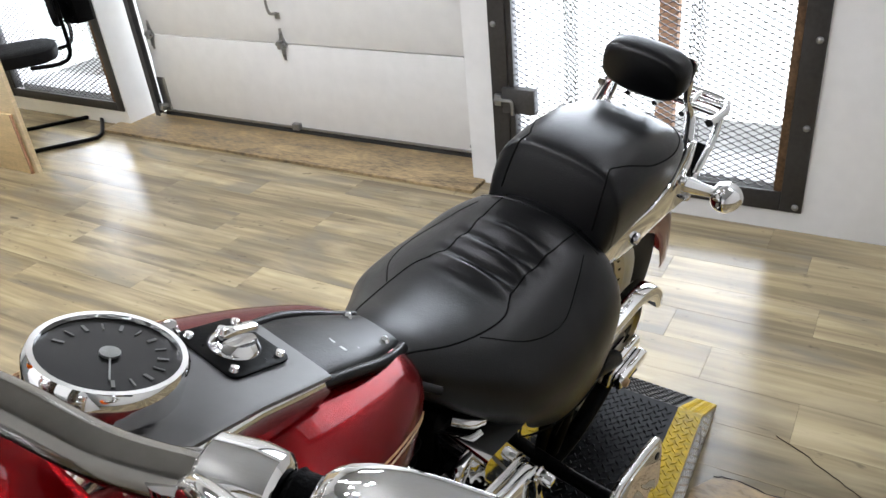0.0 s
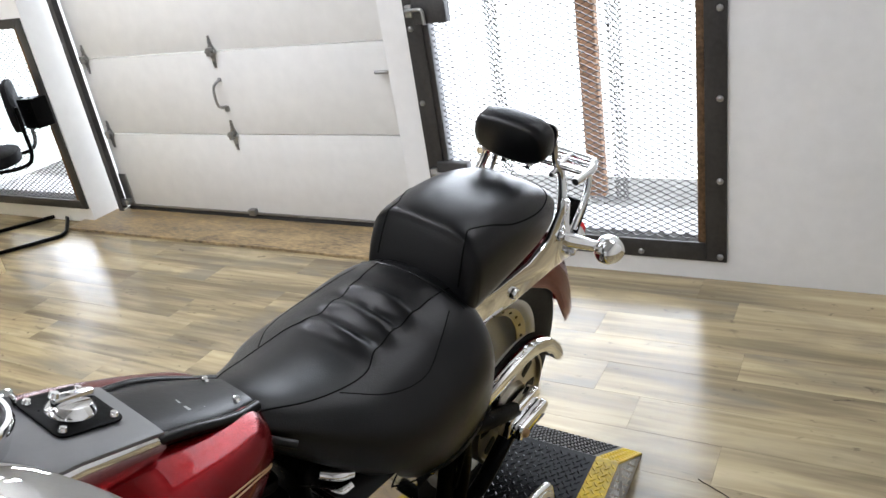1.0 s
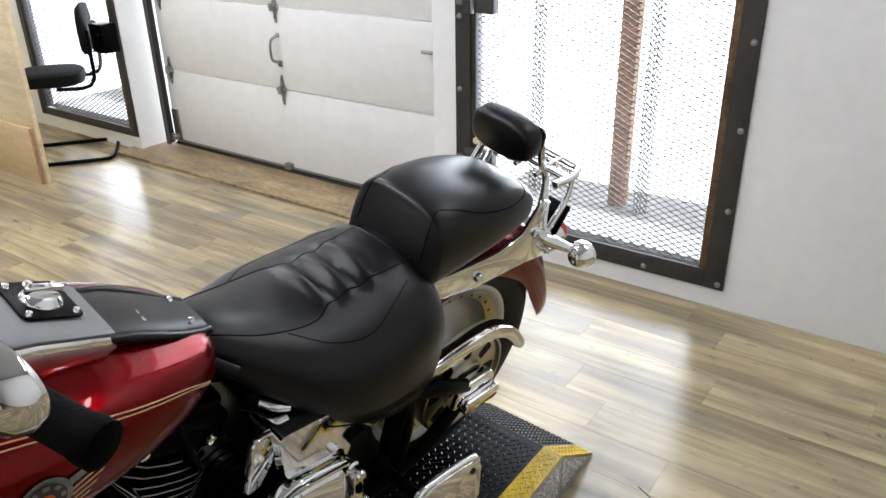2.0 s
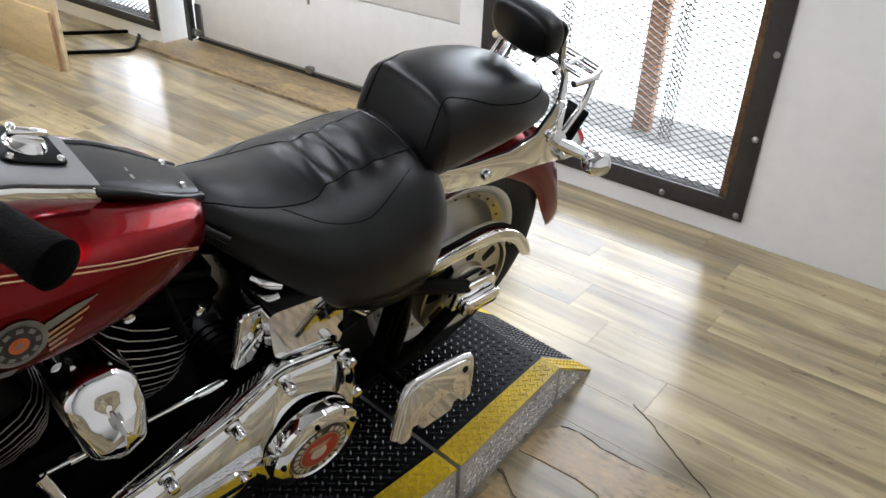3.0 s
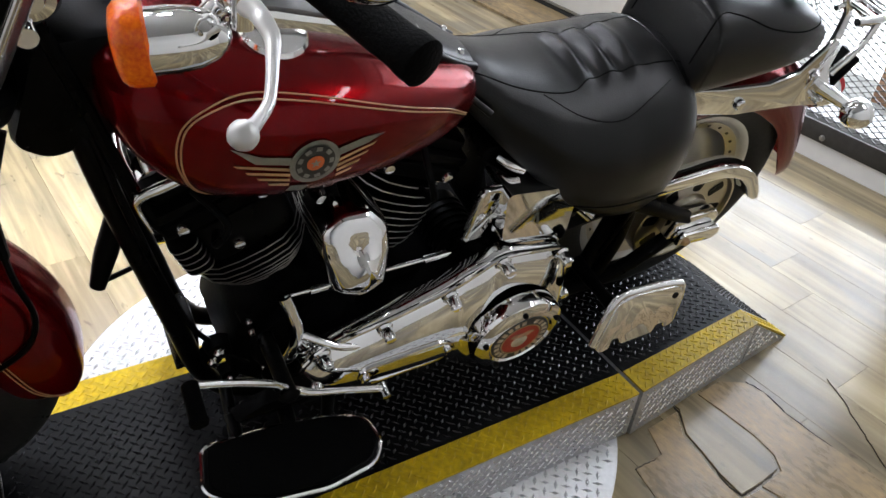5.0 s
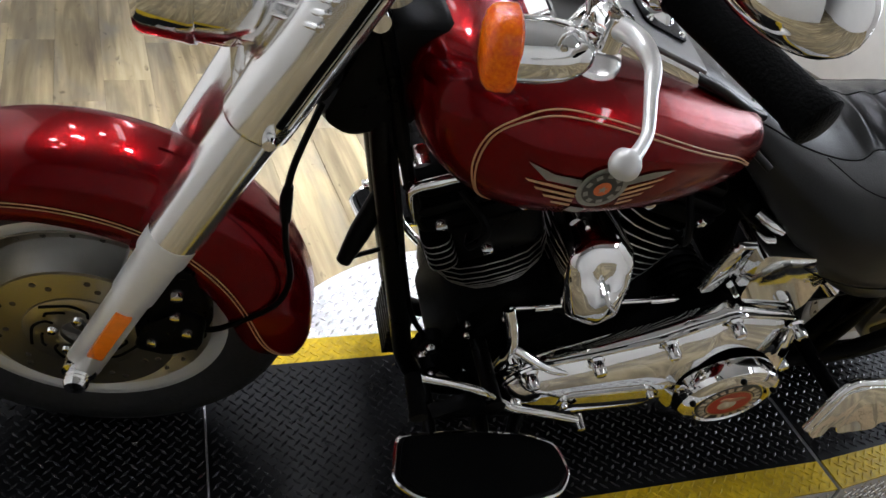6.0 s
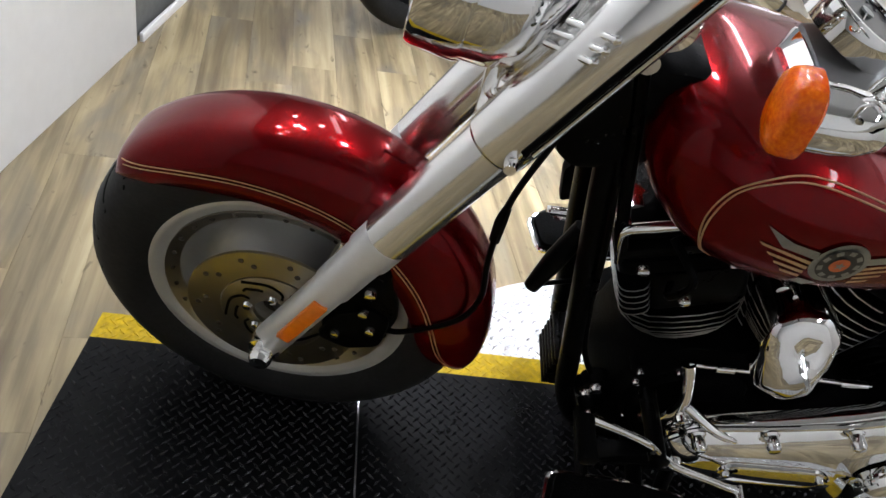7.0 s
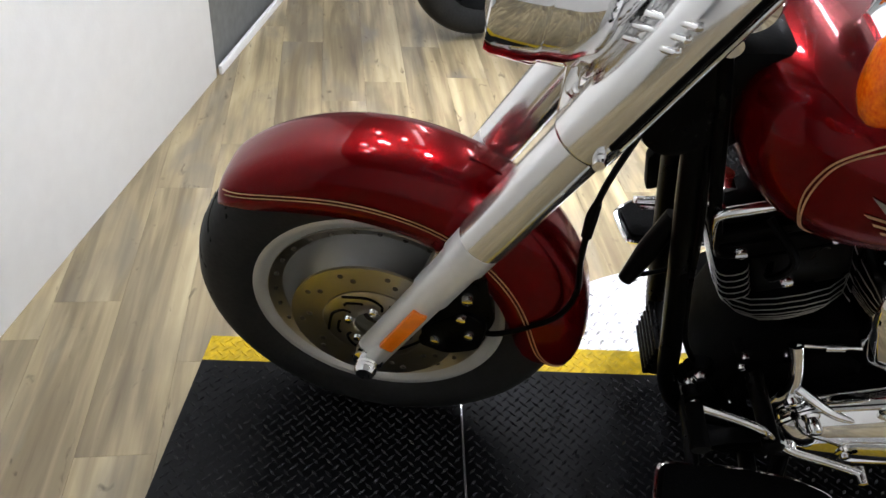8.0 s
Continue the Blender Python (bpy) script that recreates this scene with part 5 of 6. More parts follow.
for y in (1.812, 1.85):
    bp("rack_bar", rod((RV - 0.108, y, 0.811), (RV + 0.108, y, 0.811), 0.006, 10), CHROME, "", rack)
for s in (1, -1):
    bp("rack_strut", tube([(RV + s * 0.106, 1.855, 0.808), (RV + s * 0.112, 1.84, 0.75), (RV + s * 0.112, 1.80, 0.69)], 0.007, 10), CHROME, "", rack)

# rear fender, struts, lamps
RF = [(170, 0.39, 0.33, 0.082), (140, 0.39, 0.30, 0.086), (110, 0.385, 0.262, 0.087), (90, 0.382, 0.255, 0.087), (70, 0.380, 0.255, 0.087), (55, 0.378, 0.256, 0.087), (44, 0.376, 0.264, 0.087), (31, 0.376, 0.274, 0.087), (19, 0.382, 0.284, 0.086), (9, 0.394, 0.304, 0.085), (3, 0.403, 0.324, 0.083), (0, 0.404, 0.336, 0.078)]
rf, rfine = fender("rear_fender", RA, RF, "dark red rear fender")
for s in (1, -1):
    st = bp("fender_strut", prism([(1.43, 0.640), (1.43, 0.690), (1.54, 0.678), (1.66, 0.672), (1.735, 0.688), (1.768, 0.732), (1.785, 0.757), (1.81, 0.747), (1.82, 0.690), (1.868, 0.632), (1.866, 0.588), (1.77, 0.600), (1.61, 0.606), (1.51, 0.622)], s * 0.089, s * 0.101, "x", 0.004), CHROME, "polished chrome fender strut")
    for y, z, r in ((1.597, 0.638, 0.012), (1.775, 0.680, 0.011), (1.844, 0.608, 0.009), (1.454, 0.660, 0.006)):
        bp("strut_bolt", lathe([(0, 0.012), (r * 0.7, 0.011), (r, 0.006), (r, 0)], (0, 0, 0), "x", 14, m=Matrix.Translation((s * 0.101, y, z)) @ Matrix.Scale(s, 4, (1, 0, 0))), CHROME, "", st)
    sig = bp("rear_turn_signal", moved(lathe([(0, -0.055), (0.018, -0.050), (0.034, -0.032), (0.041, -0.008), (0.042, 0.006), (0.040, 0.010)], (0, 0, 0), "y", 32), Matrix.Translation((s * 0.170, 1.893, 0.616)) @ Matrix.Scale(0.76, 4)), CHROME, "chrome rear turn signal")
    bp("signal_lens", moved(lathe([(0, 0.024), (0.022, 0.021), (0.036, 0.014), (0.040, 0.008)], (0, 0, 0), "y", 28), Matrix.Translation((s * 0.170, 1.893, 0.616)) @ Matrix.Scale(0.76, 4)), REDLENS, "red lens", sig)
    bp("signal_arm", tube([(s * 0.09, 1.84, 0.635), (s * 0.125, 1.86, 0.628), (s * 0.145, 1.876, 0.622), (s * 0.160, 1.888, 0.618)], [0.018, 0.013, 0.011, 0.014], 14), CHROME, "", sig)
tl = bp("tail_lamp", moved(lathe([(0, 0.05), (0.03, 0.045), (0.05, 0.03), (0.056, 0.0), (0.056, -0.02)], (0, 0, 0), "y", 32), Matrix.Translation((0.048, 1.940, 0.592)) @ Matrix.Scale(0.72, 4) @ Matrix.Rotation(radians(20), 4, "X")), REDLENS, "round red tail lamp")
bp("lamp_shell", moved(lathe([(0.060, 0.005), (0.062, -0.02), (0.05, -0.06), (0.02, -0.08), (0, -0.082)], (0, 0, 0), "y", 32), Matrix.Translation((0.048, 1.940, 0.592)) @ Matrix.Scale(0.72, 4) @ Matrix.Rotation(radians(20), 4, "X")), CHROME, "chrome lamp shell", tl)
holder = bp("plate_holder", moved(box((0, 0, 0), (0.060, 0.014, 0.078), 0.005), Matrix.Translation((0.062, 1.906, 0.655)) @ Matrix.Rotation(radians(-28), 4, "X")), BLACKP, "black plate holder with a pale strip")
bp("pale_strip", moved(box((0, 0.0078, 0.020), (0.044, 0.0024, 0.011), 0.001), Matrix.Translation((0.062, 1.906, 0.655)) @ Matrix.Rotation(radians(-28), 4, "X")), WHITE, "blank pale strip", holder)

# ---- motorcycle: frame, engine, controls ----
for s in (1, -1):
    bp("frame_tube", tube([(s * 0.03, 0.455, 0.80), (s * 0.05, 0.475, 0.68), (s * 0.062, 0.505, 0.54), (s * 0.07, 0.548, 0.35), (s * 0.078, 0.585, 0.20), (s * 0.085, 0.64, 0.125), (s * 0.09, 0.75, 0.105), (s * 0.10, 1.05, 0.105), (s * 0.105, 1.30, 0.125), (s * 0.105, 1.38, 0.20), (s * 0.10, 1.41, 0.34), (s * 0.095, 1.43, 0.50), (s * 0.09, 1.46, 0.62)], 0.0175, 14), BLACKP, "black frame tube")
bp("steering_neck", merge(prism(round_outline([(0.385, 0.735), (0.430, 0.872), (0.52, 0.880), (0.575, 0.860), (0.55, 0.76), (0.49, 0.725), (0.425, 0.705)], 0.02), -0.058, 0.058, "x", 0.016)), BLACKP, "black steering neck and wiring cover")
bp("backbone", tube([(0, 0.48, 0.80), (0, 0.70, 0.70), (0, 0.95, 0.67), (0, 1.15, 0.60), (0, 1.38, 0.50)], 0.034, 14), BLACKP, "black frame backbone")
bp("wiring_loom", tube([(0.055, 0.44, 0.90), (0.062, 0.47, 0.80), (0.07, 0.50, 0.69), (0.075, 0.53, 0.60), (0.06, 0.57, 0.52)], 0.009, 8), BLACKP, "black wiring loom")

# engine
CR = Vector((0, 0.775, 0.235))
case = bp("crankcase", merge(prism(round_outline([(0.625, 0.20), (0.64, 0.34), (0.70, 0.425), (0.85, 0.43), (0.93, 0.385), (1.08, 0.37), (1.26, 0.36), (1.28, 0.17), (1.05, 0.125), (0.70, 0.125)], 0.025), -0.10, 0.10, "x", 0.012), lathe([(0, 0.125), (0.07, 0.125), (0.10, 0.115), (0.11, 0.095), (0.11, 0.0)], (0, 0.77, 0.265), "x", 40)), BLACKW, "black wrinkle-finish crankcase")
for y, z, r in ((0.66, 0.345, 0.008), (0.665, 0.315, 0.008), (0.612, 0.275, 0.012), (0.69, 0.20, 0.008), (0.63, 0.19, 0.009), (0.72, 0.36, 0.007), (0.60, 0.255, 0.01)):
    bp("case_bolt", lathe([(0, 0.014), (r * 0.7, 0.013), (r, 0.007), (r, 0)], (0.098, y, z), "x", 12), CHROME, "", case)
    bp("bolt_boss", lathe([(0, 0.003), (r * 1.7, 0.002), (r * 2, -0.02)], (0.098, y, z), "x", 16), BLACKW, "", case)


def fin_outline(h, d, r=0.03):
    return round_outline([(-h, -d), (h, -d), (h, d), (-h, d)], r, 4)


for sgn, name in ((-1, "front"), (1, "rear")):
    ang = radians(22.5) * -sgn
    M = Matrix.Translation(CR) @ Matrix.Rotation(ang, 4, "X")
    cyl = bp("cylinder", moved(lathe([(0, 0.17), (0.06, 0.17), (0.06, 0.40), (0, 0.40)], (0, 0, 0), "z", 32), M), BLACKP, "black finned engine cylinder")
    for k in range(13):
        z = 0.195 + k * 0.0145
        grow = min(1.0, 0.74 + 0.085 * k - 0.006 * k * k)
        if k > 7 and sgn < 0:
            # fins of the head stop short at the smooth casting
            fin = lambda e: round_outline([(-0.104 - e, -0.094 - e), (0.104 + e, -0.094 - e), (0.104 + e, -0.050 + e), (-0.104 - e, -0.050 + e)], 0.020, 4)
        else:
            fin = lambda e: fin_outline(0.104 * grow + e, 0.094 * grow + e, 0.075)
        bp("fin", moved(prism(fin(0), z, z + 0.0045, "z"), M), BLACKP, "", cyl)
        bp("fin_edge", moved(prism(fin(0.0008), z + 0.0013, z + 0.0029, "z"), M), FINEDGE, "machined bright fin edge", cyl)
    if sgn < 0:
        bp("head_casting", moved(prism(round_outline([(-0.096, -0.055), (0.096, -0.055), (0.092, 0.085), (-0.092, 0.085)], 0.020, 4), 0.305, 0.388, "z", 0.006), M), BLACKP, "", cyl)
        bp("casting_bolt", moved(lathe([(0, 0.014), (0.008, 0.013), (0.011, 0.005), (0.011, 0)], (0.094, -0.005, 0.335), "x", 14), M), CHROME, "chrome head bolt", cyl)
    hd = bp("cylinder_head", moved(prism(fin_outline(0.09, 0.09, 0.02), 0.385, 0.415, "z", 0.006), M), BLACKW, "black cylinder head")
    bp("rocker_cover", moved(merge(prism(fin_outline(0.085, 0.095, 0.02), 0.415, 0.435, "z", 0.006), prism(fin_outline(0.07, 0.085, 0.025), 0.435, 0.458, "z", 0.008)), M), BLACKP, "black rocker cover", hd)
    for y in (-0.06, 0.06):
        bp("head_bolt", moved(lathe([(0, 0.012), (0.008, 0.011), (0.011, 0.004), (0.011, 0)], (0.085, y, 0.40), "x", 12), M), CHROME, "", hd)
    bp("spark_plug", moved(tube([(0.085, 0.02 * sgn, 0.37), (0.12, 0.03 * sgn, 0.375), (0.125, 0.0, 0.41), (0.08, -0.02, 0.45)], 0.006, 8), M), BLACKP, "", hd)
bp("head_band", merge(tube([(0.088, 0.527, 0.585), (0.090, 0.512, 0.635), (0.090, 0.516, 0.655), (0.090, 0.545, 0.668), (0.088, 0.600, 0.686)], [0.003, 0.005, 0.007, 0.008, 0.007], 10), tube([(-0.09, 0.520, 0.652), (0.0, 0.508, 0.655), (0.09, 0.516, 0.655)], 0.008, 10)), CHROME, "chrome band round the cylinder head")
bp("breather_fitting", merge(lathe([(0, 0.05), (0.012, 0.05), (0.016, 0.04), (0.016, 0.02), (0.022, 0.018), (0.022, -0.02)], (0.010, 0.545, 0.618), "x", 20), rod((0.0, 0.545, 0.575), (0.0, 0.545, 0.64), 0.011, 14), lathe([(0, 0.02), (0.011, 0.018), (0.013, 0)], (0.03, 0.568, 0.590), "x", 14), lathe([(0, 0.018), (0.009, 0.016), (0.011, -0.02)], (0.03, 0.522, 0.612), "x", 14)), CHROME, "chrome breather fitting")
mount = bp("top_mount", prism([(0.735, 0.66), (0.815, 0.66), (0.80, 0.60), (0.785, 0.56), (0.765, 0.56), (0.75, 0.60)], 0.05, 0.075, "x", 0.004), BLACKP, "black top engine mount")
for y, z, r in ((0.775, 0.625, 0.016), (0.77, 0.585, 0.013)):
    bp("bolt", lathe([(0, 0.02), (r * 0.75, 0.018), (r, 0)], (0.074, y, z), "x", 14), CHROME, "chrome mount bolt", mount)

# horn cover: a domed bell with soft facets, narrower below
HO = round_outline([(0.778, 0.388), (0.762, 0.450), (0.762, 0.492), (0.792, 0.516), (0.838, 0.514), (0.866, 0.494), (0.872, 0.452), (0.864, 0.388), (0.822, 0.370)], 0.009, 2)
rings = []
for x, k in ((0.060, 0.96), (0.120, 1.0), (0.142, 1.0), (0.150, 0.97), (0.160, 0.84), (0.168, 0.62), (0.172, 0.34), (0.173, 0.08)):
    rings.append([(x + (z - 0.446) * -0.30, 0.818 + (y - 0.818) * k, 0.452 + (z - 0.452) * k + 0.004 * (1 - k)) for y, z in HO])
horn = bp("horn_cover", loft(rings), CHROME, "polished chrome horn cover", sharp=28)
bp("horn_body", lathe([(0, 0.06), (0.05, 0.06), (0.055, 0.03), (0, 0.02)], (0, 0.83, 0.46), "x", 28), BLACKP, "", horn)

# primary cover
PO = round_outline([(0.738, 0.225), (0.770, 0.272), (0.884, 0.303), (1.011, 0.348), (1.098, 0.408), (1.236, 0.388), (1.266, 0.30), (1.268, 0.19), (1.225, 0.115), (1.165, 0.092), (1.09, 0.112), (1.03, 0.152), (0.90, 0.150), (0.80, 0.165), (0.745, 0.190)], 0.03, 3)
mid = lambda y: float(np.interp(y, (0.74, 0.90, 1.03, 1.13, 1.27), (0.205, 0.220, 0.235, 0.235, 0.250)))
rings = []
for v, k in ((0.122, 0.97), (0.124, 1.0), (0.138, 1.0), (0.146, 0.985), (0.151, 0.95), (0.158, 0.86), (0.166, 0.70), (0.171, 0.52), (0.173, 0.30), (0.173, 0.08)):
    rings.append([(v + (0.010 if y > 1.05 else 0.0) - (mid(y) + (z - mid(y)) * k - mid(y)) * 0.16, 1.02 + (y - 1.02) * (1 - (1 - k) * 0.22), mid(y) + (z - mid(y)) * k) for y, z in PO])
prim = bp("primary_cover", loft(rings), CHROME, "polished chrome primary drive cover", sharp=30)
bp("inner_case", prism([(1.02 + (y - 1.02) * 0.985, mid(y) + (z - mid(y)) * 0.93) for y, z in PO], 0.060, 0.1225, "x"), BLACKW, "black inner case", prim)
bp("cover_rim", tube([(0.142, y, z) for y, z in PO] + [(0.142, *PO[0])], 0.005, 8, smooth=False), CHROME, "", prim)
for y, z in ((0.775, 0.262), (0.885, 0.292), (1.005, 0.333), (1.098, 0.392), (1.228, 0.376), (1.258, 0.27), (0.762, 0.20), (1.03, 0.165), (0.90, 0.165)):
    bp("cover_bolt", lathe([(0, 0.024), (0.009, 0.023), (0.0115, 0.018), (0.0115, 0), (0.015, -0.004)], (0.152, y, z), "x", 14), CHROME, "chrome cover bolt", prim)
# long inspection recess
slot = round_outline([(0.835, 0.19), (0.845, 0.222), (1.0, 0.235), (1.03, 0.21), (1.0, 0.182), (0.86, 0.172)], 0.015, 4)
bp("inspection_cover", merge(tube([(0.172, y, z) for y, z in slot] + [(0.172, *slot[0])], 0.006, 8, smooth=False), prism(slot, 0.164, 0.1712, "x")), CHROME, "long chrome inspection cover", prim)
for y, z in ((0.85, 0.197), (1.012, 0.21)):
    bp("cover_bolt", lathe([(0, 0.010), (0.006, 0.009), (0.008, 0)], (0.174, y, z), "x", 12), CHROME, "", prim)
# derby cover with a medallion
DC = (0.186, 1.185, 0.196)
derby = bp("derby_cover", lathe([(0.0, 0.014), (0.064, 0.014), (0.068, 0.018), (0.083, 0.017), (0.094, 0.010), (0.097, 0.0), (0.097, -0.02)], DC, "x", 64), CHROME, "round chrome derby cover with a medallion")
for k in range(5):
    a = 2 * math.pi * k / 5 + 0.5
    bp("cover_bolt", lathe([(0, 0.023), (0.004, 0.0225), (0.006, 0.018), (0.006, 0.01)], (DC[0], DC[1] + 0.080 * math.cos(a), DC[2] + 0.080 * math.sin(a)), "x", 10), BLACKP, "", derby)
med = bp("medallion", lathe([(0, 0.0165), (0.061, 0.0165), (0.062, 0.014)], DC, "x", 56), BLKD, "black and red round medallion", derby)
bp("medallion_core", lathe([(0, 0.0178), (0.040, 0.0178), (0.041, 0.016)], DC, "x", 48), mat("medallion_red", (0.42, 0.03, 0.015), 0.4, vary=0.2, scale=50), "", med)
bp("medallion_band", lathe([(0.0405, 0.0172), (0.0405, 0.0182), (0.0435, 0.0182), (0.0435, 0.0172)], DC, "x", 48, True), GOLD, "", med)
IVORY = mat("medallion_ivory", (0.55, 0.47, 0.34), 0.5, vary=0.2, scale=50)
for k in range(22):
    if k in (5, 16):
        continue
    a = 2 * math.pi * k / 22
    bp("medallion_mark", moved(box((0, 0, 0), (0.0012, 0.009, 0.011), 0.0004), Matrix.Translation((DC[0] + 0.0170, DC[1] + 0.0515 * math.cos(a), DC[2] + 0.0515 * math.sin(a))) @ Matrix.Rotation(a + math.pi / 2, 4, "X")), IVORY, "", med)
bp("medallion_globe", lathe([(0, 0.0200), (0.015, 0.0192), (0.018, 0.0176)], (DC[0], DC[1] - 0.002, DC[2] - 0.006), "x", 32), IVORY, "", med)
bp("medallion_crest", prism(round_outline([(DC[1] - 0.028, DC[2] + 0.012), (DC[1] - 0.008, DC[2] + 0.008), (DC[1] + 0.010, DC[2] + 0.010), (DC[1] + 0.026, DC[2] + 0.020), (DC[1] + 0.012, DC[2] + 0.024), (DC[1] - 0.004, DC[2] + 0.020), (DC[1] - 0.02, DC[2] + 0.022)], 0.004, 3), DC[0] + 0.0176, DC[0] + 0.0192, "x"), BROWN, "", med)

# full size of the derby cover
grow = Matrix.Translation(DC) @ Matrix.Diagonal((1, 0.99, 0.99, 1)) @ Matrix.Translation([-c for c in DC])
for o in [derby] + list(derby.children_recursive):
    o.data.transform(grow)

# starter and ribbed cover above the primary
bp("starter_cover", prism(round_outline([(1.095, 0.418), (1.12, 0.452), (1.225, 0.438), (1.245, 0.40), (1.10, 0.40)], 0.012), 0.06, 0.135, "x", 0.008), CHROME, "chrome starter cover")
st = bp("oil_filter", rod((-0.02, 1.055, 0.385), (0.10, 1.055, 0.385), 0.045, 32), BLACKP, "black ribbed oil filter")
for k in range(7):
    x = 0.0 + k * 0.015
    bp("rib", lathe([(0.045, x), (0.049, x + 0.001), (0.049, x + 0.005), (0.045, x + 0.006)], (0, 1.055, 0.385), "x", 32), BLACKP, "", st)

# oil tank with chrome side panels
oil = bp("oil_tank", loft([[(x, y, z) for y, z in round_outline([(1.078, 0.572), (1.228, 0.556), (1.245, 0.43), (1.225, 0.40), (1.10, 0.455)], 0.02, 4)] for x in (-0.12, 0.10, 0.125, 0.132)]), CHROME, "chrome oil tank", sharp=40)
bp("side_flap", moved(prism(round_outline([(-0.042, -0.054), (0.038, -0.064), (0.042, 0.052), (-0.026, 0.062)], 0.014, 4), -0.004, 0.010, "x", 0.004), Matrix.Translation((0.132, 1.047, 0.528)) @ Matrix.Rotation(radians(12), 4, "Z")), CHROME, "chrome side flap")
bp("seat_bracket", tube([(0.09, 1.075, 0.605), (0.112, 1.09, 0.602), (0.118, 1.11, 0.594)], 0.009, 10), CHROME, "chrome seat bracket")
bp("pivot_cap", tube([(0.12, 1.27, 0.47), (0.13, 1.30, 0.445)], 0.016, 10, smooth=False), CHROME, "chrome pivot cap")
bp("lower_panel", prism(round_outline([(1.06, 0.455), (1.20, 0.40), (1.40, 0.47), (1.42, 0.56), (1.30, 0.60), (1.05, 0.62)], 0.02), -0.08, 0.08, "x", 0.01), BLACKP, "black battery box")

# shift rod, cranks, heel-and-toe shifter
bp("shift_rod", merge(rod((0.116, 0.712, 0.405), (0.112, 1.02, 0.408), 0.0038, 10), tube([(0.116, 0.755, 0.4055), (0.115, 0.785, 0.406)], 0.008, 10, smooth=False), tube([(0.113, 0.965, 0.4075), (0.112, 1.012, 0.408)], 0.0075, 10, smooth=False)), CHROME, "chrome shift rod")
bp("shift_crank", merge(tube([(0.116, 0.712, 0.405), (0.13, 0.722, 0.375), (0.145, 0.728, 0.335), (0.15, 0.715, 0.285), (0.13, 0.70, 0.255)], [0.012, 0.011, 0.012, 0.013, 0.014], 12)), CHROME, "curved chrome shift crank")
shf = bp("gear_lever", tube([(0.235, 0.535, 0.418), (0.235, 0.60, 0.388), (0.235, 0.645, 0.362), (0.232, 0.668, 0.335), (0.232, 0.70, 0.305), (0.235, 0.73, 0.288), (0.235, 0.79, 0.262), (0.235, 0.862, 0.228)], [0.007, 0.006, 0.007, 0.0085, 0.0085, 0.007, 0.006, 0.007], 12), CHROME, "chrome heel-and-toe gear lever")
bp("toe_peg", merge(rod((0.235, 0.532, 0.418), (0.30, 0.528, 0.424), 0.0125, 18), lathe([(0, 0.004), (0.012, 0.003), (0.014, 0), (0.014, -0.004)], (0.30, 0.528, 0.424), "x", 16)), BLACKW, "black rubber toe peg", shf)
bp("heel_peg", lathe([(0, 0.02), (0.008, 0.018), (0.009, -0.01)], (0.236, 0.862, 0.228), "x", 14), CHROME, "", shf)
bp("lever_pivot", merge(rod((0.12, 0.682, 0.315), (0.245, 0.682, 0.318), 0.014, 16), lathe([(0, 0.008), (0.012, 0.006), (0.018, 0)], (0.243, 0.682, 0.318), "x", 18)), BLACKP, "", shf)
bp("board_bracket", merge(tube([(0.09, 0.70, 0.16), (0.16, 0.70, 0.19), (0.24, 0.69, 0.205)], 0.014, 10), tube([(0.09, 0.62, 0.17), (0.16, 0.61, 0.19), (0.25, 0.60, 0.205)], 0.011, 10), prism(round_outline([(0.60, 0.20), (0.76, 0.195), (0.79, 0.225), (0.75, 0.25), (0.66, 0.235)], 0.01), 0.17, 0.20, "x", 0.004)), BLACKP, "black floorboard bracket")
bp("stop_spring", merge(tube([(0.15, 0.735, 0.335), (0.18, 0.79, 0.318), (0.185, 0.85, 0.30)], [0.010, 0.008, 0.005], 10), lathe([(0, 0.02), (0.012, 0.018), (0.016, 0)], (0.15, 0.735, 0.31), "x", 14), lathe([(0, 0.02), (0.012, 0.018), (0.016, 0)], (0.15, 0.76, 0.285), "x", 14), tube([(0.17, 0.745, 0.245), (0.18, 0.80, 0.235), (0.18, 0.825, 0.245)], [0.022, 0.026, 0.02], 12)), CHROME, "chrome shift shaft cover")

# floorboards
def floorboard(sx, label):
    pts = [(0.228, 0.545), (0.300, 0.528), (0.330, 0.560), (0.352, 0.625), (0.363, 0.715), (0.350, 0.80), (0.318, 0.825), (0.268, 0.815), (0.245, 0.76), (0.232, 0.68)]
    if sx < 0:
        pts = [(-x, y) for x, y in pts][::-1]
    out = round_outline(pts, 0.015, 3)
    c = (sum(p[0] for p in out) / len(out), sum(p[1] for p in out) / len(out))
    b = bp("floorboard", prism(out, 0.197, 0.212, "z", 0.003), BLACKP, label)
    bp("chrome_rim", tube([(x, y, 0.207) for x, y in out] + [(*out[0], 0.207)], 0.0052, 8, smooth=False), CHROME, "chrome board rim", b)
    bp("rubber_mat", prism([(c[0] + (x - c[0]) * 0.93, c[1] + (y - c[1]) * 0.95) for x, y in out], 0.212, 0.222, "z", 0.003), BLACKW, "black ribbed rubber mat", b)
    return b


